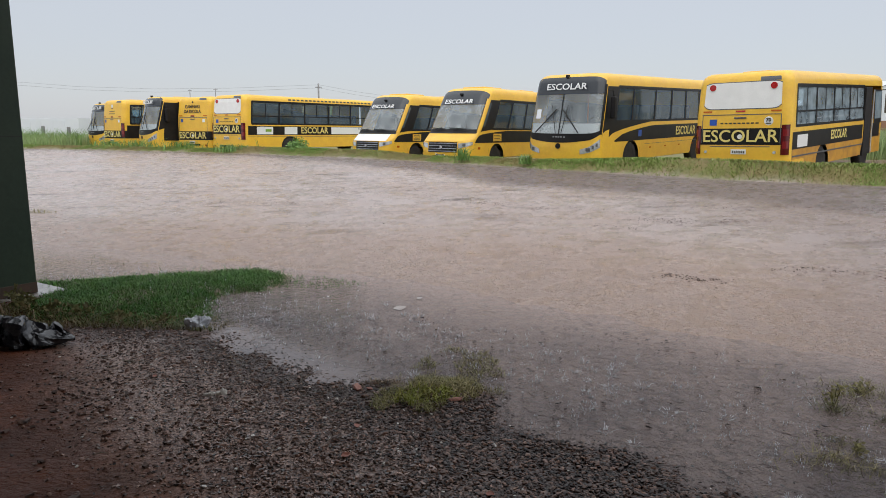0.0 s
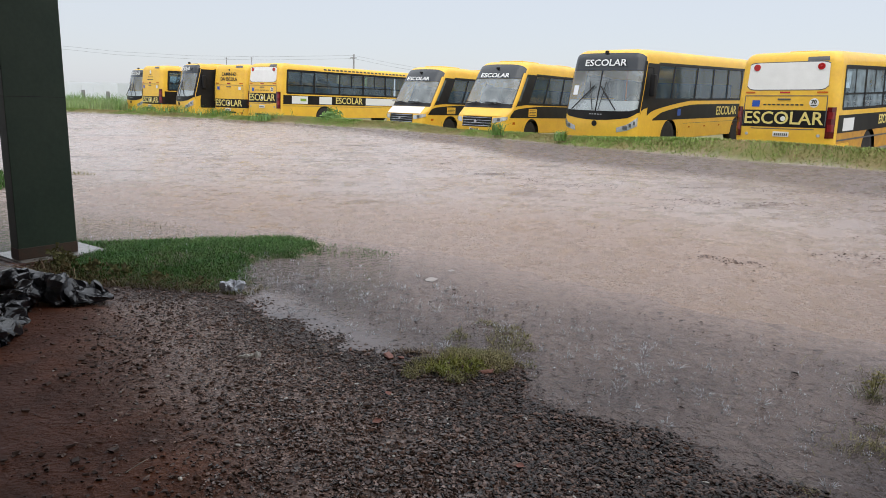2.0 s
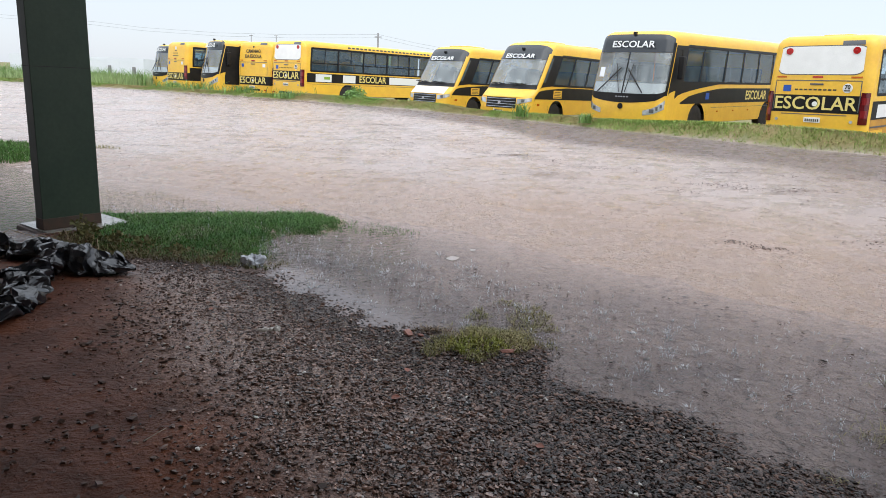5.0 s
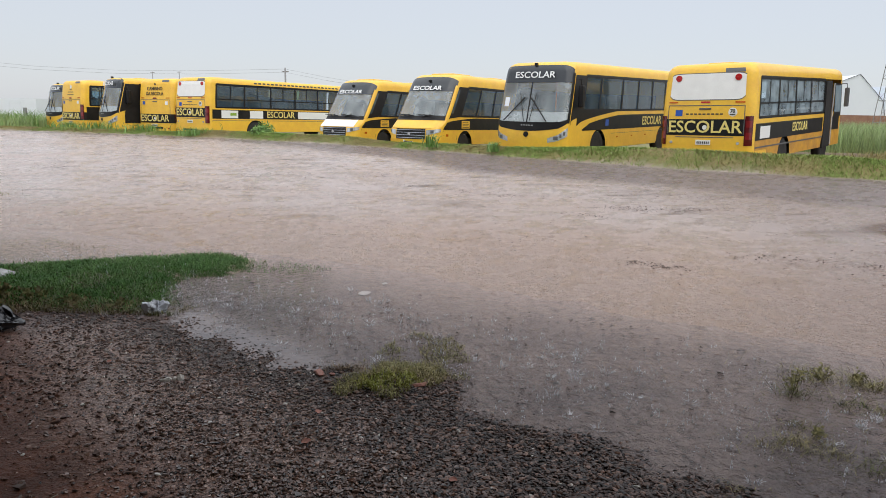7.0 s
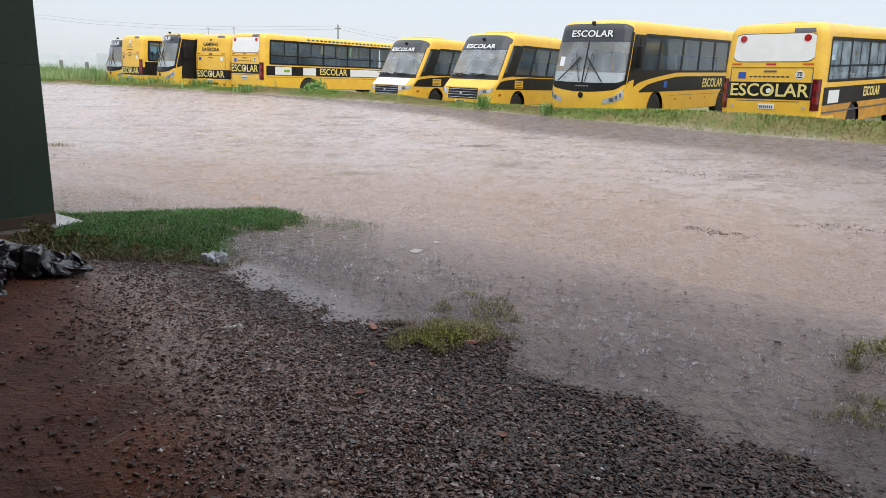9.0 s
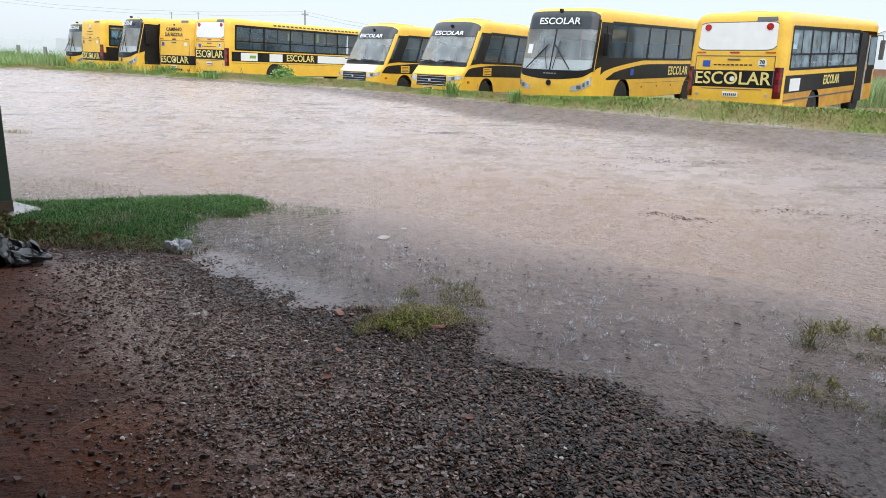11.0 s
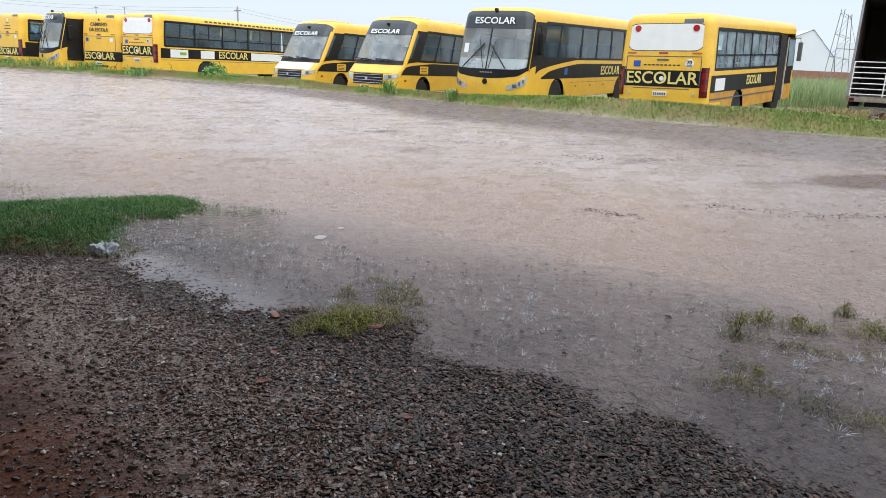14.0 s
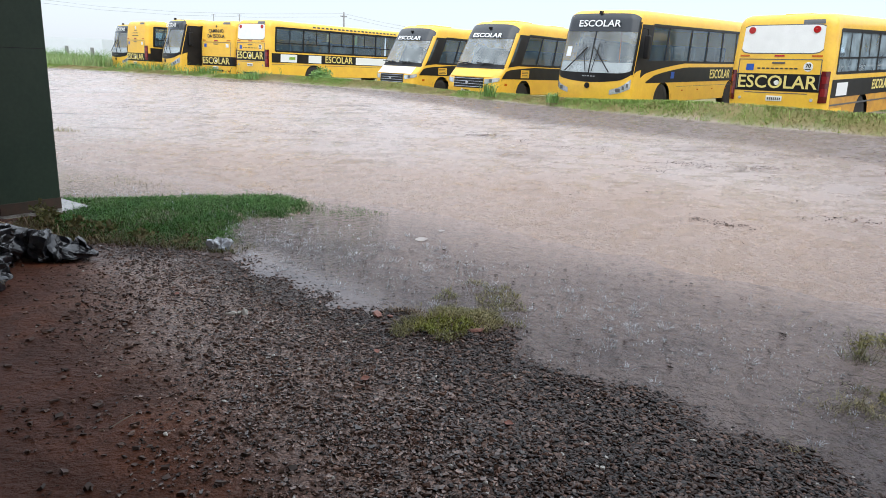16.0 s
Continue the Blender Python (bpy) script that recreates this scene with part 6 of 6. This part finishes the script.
for x, y, ln_, turn in ((-0.54, 3.61, 0.06, 20), (-0.55, 3.76, 0.05, 70), (-1.32, 2.53, 0.07, 65), (-0.54, 3.2, 0.05, 75), (-1.55, 3.0, 0.04, 10), (-1.9, 3.3, 0.05, 130), (-1.15, 3.3, 0.05, 35), (-2.0, 4.3, 0.06, -15), (-0.8, 2.6, 0.05, 150)):
    c_, s_ = math.cos(radians(turn)) * ln_, math.sin(radians(turn)) * ln_
    z0 = float(ground_z(x, y)) + 0.012
    d_ = rod([(x - c_, y - s_, z0), (x, y, z0 + 0.008), (x + c_ * 0.7 - s_ * 0.2, y + s_ * 0.7 + c_ * 0.2, z0)], [0.0018, 0.0022, 0.0014], 5)
    tagged(new("straw_stalk", mesh_of("straw_stalk", *d_, PALETIMBER)), "bleached straw stalk lying on the gravel", "straw")
for x, y, r_, h_, n_ in ((-3.45, 5.72, 0.16, 0.14, 16), (-3.2, 5.62, 0.15, 0.11, 15), (-2.95, 5.6, 0.16, 0.10, 16), (-2.6, 5.52, 0.15, 0.08, 14), (-3.65, 5.85, 0.12, 0.15, 10), (-2.25, 5.48, 0.13, 0.07, 12)):
    weed_clump("trampled_weed", "dull trampled weed on the edge of the grass", x, y, float(ground_z(x, y)), r_, h_, n_, FRINGEGRASS, 0.035)
for x, y, r_, h_, n_ in ((2.22, 3.80, 0.07, 0.22, 9), (2.5, 4.0, 0.10, 0.12, 12), (2.68, 3.92, 0.07, 0.12, 9), (2.02, 3.2, 0.06, 0.09, 8), (3.12, 4.1, 0.06, 0.18, 8), (3.1, 3.78, 0.12, 0.13, 14)):
    weed_clump("flooded_weed", "spindly leafy weed standing in the puddle", x, y, WATER_Z - 0.01, r_, h_, n_, DRYGRASS, 0.022)


# ---- rain: splashes where drops strike, and drops in the air ----
sp = bpy.data.materials.new("splash_water")
sp.use_nodes = True
sn_, sl_ = sp.node_tree.nodes, sp.node_tree.links
sb = sn_["Principled BSDF"]
sb.inputs["Base Color"].default_value, sb.inputs["Roughness"].default_value, sb.inputs["Alpha"].default_value = (0.84, 0.84, 0.87, 1), 0.1, 0.66
n = 900
t = rng.uniform(-0.35, 1.08, n)
hx, hy = -2.2 + 4.6 * t + rng.normal(0, 0.45, n), 6.1 - 3.0 * t + rng.normal(0, 0.40, n)
k = side_of(SHORE, hx, hy) < -0.12
hx, hy = hx[k], hy[k]
V, F = [], []
for i, (px, py) in enumerate(zip(hx, hy)):
    r_, h_ = rng.uniform(0.008, 0.045) * rng.choice([0.6, 1.0, 1.3]), rng.uniform(0.008, 0.05) * rng.choice([0.5, 0.9, 1.5])
    tall = rng.uniform(0, 1) < 0.06
    if tall:
        r_, h_ = r_ * 0.9, rng.uniform(0.05, 0.10)
    for j in range(rng.randint(14, 34) if tall else rng.randint(3, 14)):
        a, q_ = rng.uniform(0, math.tau), rng.uniform(0.2, 1.0)
        d = np.array([px + math.cos(a) * r_ * q_, py + math.sin(a) * r_ * q_, WATER_Z + h_ * rng.uniform(0.05, 1.0)])
        u_ = rng.uniform(0.0010, 0.0034)
        v_ = u_ * rng.choice([1.2, 1.5, 3.5])
        q = len(V)
        V += [d + (u_, 0, 0), d + (-u_ / 2, u_, 0), d + (-u_ / 2, -u_, 0), d + (0, 0, v_), d - (0, 0, v_)]
        F += [(q, q + 1, q + 3), (q + 1, q + 2, q + 3), (q + 2, q, q + 3), (q + 1, q, q + 4), (q + 2, q + 1, q + 4), (q, q + 2, q + 4)]
    if i % 9 == 0:
        # a crown of thin leaning jets, each ending in a bead
        r_, h_ = rng.uniform(0.02, 0.045), rng.uniform(0.012, 0.042)
        for j in range(rng.randint(12, 22)):
            a, o, up = rng.uniform(0, math.tau), rng.uniform(1.1, 2.4), rng.uniform(0.25, 1.0)
            c_, s_ = math.cos(a), math.sin(a)
            base = np.array([px + c_ * r_ * 0.7, py + s_ * r_ * 0.7, WATER_Z - 0.002])
            tip = np.array([px + c_ * r_ * o, py + s_ * r_ * o, WATER_Z + h_ * up])
            mid_ = base * 0.5 + tip * 0.5 + np.array([0, 0, h_ * 0.15])
            wd = rng.uniform(0.0007, 0.0018)
            q = len(V)
            V += [base + (wd * 1.6, 0, 0), base + (-wd, wd * 1.4, 0), base + (-wd, -wd * 1.4, 0), mid_ + (wd, 0, 0), mid_ + (-wd * 0.5, wd, 0), mid_ + (-wd * 0.5, -wd, 0), tip]
            for k_ in range(3):
                k2 = (k_ + 1) % 3
                F += [(q + k_, q + k2, q + 3 + k_), (q + k2, q + 3 + k2, q + 3 + k_), (q + 3 + k_, q + 3 + k2, q + 6)]
tagged(new("rain_splashes", big_mesh("rain_splashes", np.array(V), np.array(F), sp)), "small crown splashes of heavy rain on the puddle", "rain splash", kind="stuff")
drop = sp.copy()
drop.name = "rain_drop_water"
drop.node_tree.nodes["Principled BSDF"].inputs["Alpha"].default_value = 0.35
n = 300
d_, a_ = rng.uniform(3.5, 13, n), rng.uniform(-0.62, 0.62, n)
hx, hy, hz = np.sin(a_) * d_, np.cos(a_) * d_, rng.uniform(0.05, 1.15, n)
k = (hx * 0.5 + hy * 0.866 > -3.9 * 0.5 + 6.3 * 0.866 - 0.0) & (side_of(TOE, hx, hy) > 0.5)
V, F = [], []
for px, py, pz in zip(hx[k], hy[k], hz[k]):
    L_, w_ = rng.uniform(0.01, 0.035), 0.0011
    q = len(V)
    V += [(px + w_, py, pz), (px - w_ / 2, py + w_, pz), (px - w_ / 2, py - w_, pz), (px, py, pz + L_), (px, py, pz - L_ * 0.4)]
    F += [(q, q + 1, q + 3), (q + 1, q + 2, q + 3), (q + 2, q, q + 3), (q + 1, q, q + 4), (q + 2, q + 1, q + 4), (q, q + 2, q + 4)]
tagged(new("rain_drops", big_mesh("rain_drops", np.array(V), np.array(F), drop)), "falling rain drops over the yard", "rain", kind="stuff")

# ---- cattle truck at the end of the verge ----
truck = thing("cattle_truck", "dark timber cattle truck with white tailgate rails", "truck", pose(17.55, 25.0, 0.12, 0, 0, -38))
part("bed", box(0, 2.4, 0, 6.5, 0.62, 0.80, 0.02), PALETIMBER, truck, "pale weathered bed edge")
part("chassis", box(0.6, 1.8, 0.2, 7.5, 0.42, 0.62, 0.02), DARK, truck)
for x0 in (0.0, 2.34):
    part("side_wall", box(x0, x0 + 0.06, 0.05, 6.5, 0.80, 4.3, 0.01), TIMBER, truck)
part("bulkhead", box(0.06, 2.34, 6.44, 6.5, 0.80, 4.3, 0.01), TIMBER, truck)
part("roof_cover", box(-0.02, 2.42, 0, 6.5, 4.3, 4.4, 0.02), TIMBER, truck)
for x0 in (-0.03, 2.35):
    part("corner_post", box(x0, x0 + 0.08, -0.03, 0.05, 0.80, 4.3, 0.01), GALV, truck, "pale steel corner post")
gate = part("tailgate", box(0.06, 0.10, -0.06, -0.02, 0.82, 2.05, 0.008), WHITE, truck, "white tailgate upright")
for i in range(7):
    part("rail", rod([(0.08, -0.04, 0.9 + 0.19 * i), (2.34, -0.04, 0.9 + 0.19 * i)], 0.019, 8), WHITE, gate)
for x0 in (1.1, 2.3):
    part("upright", box(x0, x0 + 0.04, -0.06, -0.02, 0.82, 2.05, 0.008), WHITE, gate)
part("tail_lamp", box(0.1, 0.26, -0.06, 0.0, 0.66, 0.76, 0.01), DARKRED, truck)
part("rear_bar", box(0.15, 2.25, -0.05, 0.03, 0.36, 0.46, 0.01), GREY, truck)
for y0 in (1.2, 2.4, 6.9):
    for x0 in (0.18, 2.22):
        w_ = part("wheel", shifted(TYRE, x0, y0, 0.475), RUBBER, truck, "muddy black tyre")
        part("rim", shifted(RIM, x0, y0, 0.475), GREY, w_)
part("cab", box(0.1, 2.3, 6.7, 8.3, 0.6, 2.7, 0.12), WHITE, truck)
for i, (px, py, r_) in enumerate(((16.4, 21.6, 0.34), (17.3, 21.9, 0.22), (15.7, 20.9, 0.2))):
    ob = stones("earth_mound", "lump of brown earth on the rough ground", np.array([px]), np.array([py]), np.array([r_]), rng, CLOD, 0.6, 0.2, "earth lump")
    ob["kind"] = "thing"

# ---- far things: sheds, tower, pole line, fence ----
shed = thing("white_shed", "white sheeted gable shed on a brick base", "shed", pose(0, 0, 0))
part("base_wall", box(36, 64, 70, 82, 0, 2.3), BRICKRED, shed)
gv = [(36, 70.05, 2.3), (47.4, 70.05, 2.3), (47.0, 70.05, 3.7), (44.4, 70.05, 6.25), (36, 70.05, 2.9), (36, 82, 2.3), (47.4, 82, 2.3), (47.0, 82, 3.7), (44.4, 82, 6.25), (36, 82, 2.9)]
part("sheeting", (gv, [(0, 1, 2, 3, 4), (9, 8, 7, 6, 5), (1, 6, 7, 2), (2, 7, 8, 3), (3, 8, 9, 4), (0, 4, 9, 5)]), SHEET, shed)
part("annex_sheeting", box(47.5, 64, 70.3, 82, 2.3, 5.2), SHEET, shed)
for a, b in (((36, 70, 2.95), (44.4, 70, 6.3)), ((44.4, 70, 6.3), (47.1, 70, 3.7)), ((47.1, 70, 3.7), (47.4, 70, 2.3))):
    part("edge_trim", rod([a, b], 0.035, 6), GREY, shed)
tower = thing("lattice_tower", "thin steel lattice tower standing in tall grass", "tower", pose(37.4, 55, 0))
legs = [((-0.9, -0.5, 0), (-0.35, -0.2, 6.9)), ((0.9, -0.5, 0), (0.3, -0.2, 6.55)), ((-0.9, 0.5, 0), (-0.35, 0.2, 6.9)), ((0.9, 0.5, 0), (0.3, 0.2, 6.55))]
for a, b in legs:
    part("leg", rod([a, b], 0.03, 6), POLEWOOD, tower)
for h in (1.6, 3.3, 5.0, 6.6):
    q = [Vector(a).lerp(Vector(b), h / 6.9) for a, b in legs]
    for i, j in ((0, 1), (1, 3), (3, 2), (2, 0)):
        part("strut", rod([q[i], q[j]], 0.016, 5), POLEWOOD, tower)
for h0, h1 in ((0, 1.6), (1.6, 3.3), (3.3, 5.0), (5.0, 6.6)):
    for i, j in ((0, 1), (2, 3)):
        part("brace", rod([Vector(legs[i][0]).lerp(Vector(legs[i][1]), h0 / 6.9), Vector(legs[j][0]).lerp(Vector(legs[j][1]), h1 / 6.9)], 0.012, 5), POLEWOOD, tower)
part("side_arm", rod([(-0.7, -0.6, 3.9), (3.4, -0.6, 3.85)], 0.03, 5), POLEWOOD, tower)
part("stay", rod([(0.3, 0, 6.5), (2.9, 0, 0)], 0.015, 5), POLEWOOD, tower)
pole = thing("utility_pole", "weathered wooden utility pole behind the buses", "utility pole", pose(-12.95, 75, 0))
part("mast", rod([(0, 0, 0), (0, 0, 6.0)], [0.11, 0.08], 10), POLEWOOD, pole)
part("crossarm", box(-0.35, 0.35, -0.04, 0.04, 5.58, 5.66), POLEWOOD, pole)
wire = thing("overhead_wire", "sagging overhead cable along the pole line", "cable", pose(0, 0, 0))
for z0, zr in ((5.92, 4.0), (5.6, 3.7)):
    part("span", rod([(-64, 75, z0 + 0.9), (-54, 75, z0 + 0.45), (-43.4, 75, z0 + 0.1), (-38, 75, z0 - 0.3), (-30, 75, z0 - 0.52), (-22, 75, z0 - 0.42), (-12.95, 75, z0 - 0.05)], 0.014, 5), WIRE, wire)
    part("span", rod([(-12.95, 75, z0 - 0.05), (-9, 75, z0 - 0.75), (-5, 75, z0 - 1.3), (2, 75, zr - 0.4), (12, 75, zr)], 0.014, 5), WIRE, wire)
for px, h in ((-31.6, 6.1), (-28.4, 6.2)):
    p_ = thing("thin_post", "thin distant post with a short arm", "post", pose(px, 90, 0))
    part("mast", rod([(0, 0, 0), (0, 0, h)], 0.05, 6), POLEWOOD, p_)
    part("arm", rod([(-0.25, 0, h - 0.1), (0.25, 0, h - 0.1)], 0.03, 5), POLEWOOD, p_)
# roof and door frames share the hazed wall colour, so little contrast is left
house = thing("white_building", "low white building with framed doorways far off", "building", pose(-40.7, 80, 0))
part("wall", box(-16, 0, 0, 8, 0, 2.4), SHEET, house)
part("roof", box(-16, 0, 0.01, 8, 2.4, 2.46), SHEET, house)
for x0 in (-5.4, -2.8, -9.0):
    d_ = part("doorway", box(x0, x0 + 1.15, -0.03, 0.0, 0, 2.1), SHEET, house)
    part("door_frame", box(x0 - 0.06, x0, -0.05, 0.0, 0, 2.16), SHEET, d_)
    part("door_frame", box(x0 + 1.15, x0 + 1.21, -0.05, 0.0, 0, 2.16), SHEET, d_)
    part("lintel", box(x0, x0 + 1.15, -0.05, 0.0, 2.1, 2.16), SHEET, d_)
for px, py, h in ((-25.75, 46, 1.55), (-24.1, 46, 1.5), (-31.55, 46, 1.55), (-28.6, 46, 1.45), (-34.5, 46.2, 1.5)):
    p_ = thing("fence_post", "grey weathered fence post in tall grass", "fence post", pose(px, py, 0), "fence posts")
    part("stake", rod([(0, 0, -0.1), (0.02, 0, h)], [0.13, 0.11], 8), POLEWOOD, p_)
x, y = rng.normal(16.4, 1.1, 2600), rng.normal(22.2, 0.8, 2600)
blades("dry_brush", "dry straw-coloured tufts on rough ground by the truck", x, y, rng, 0.1, 0.42, 0.012, 1.3, VERGE, category="brush")
x, y = rng.normal(-27.6, 0.7, 900), rng.normal(45.2, 0.5, 900)
blades("brush_pile", "reddish dry brush pile beside the fence", x, y, rng, 0.2, 1.15, 0.02, 1.2, STRAW, category="brush")
can = thing("white_can", "small white container lying by the fence", "container", pose(-26.6, 43.8, 0.5))
part("drum", lathe([(0.0, 0.02), (0.0, 0.2), (0.4, 0.2), (0.42, 0.12)], 16, "x"), WHITE, can)
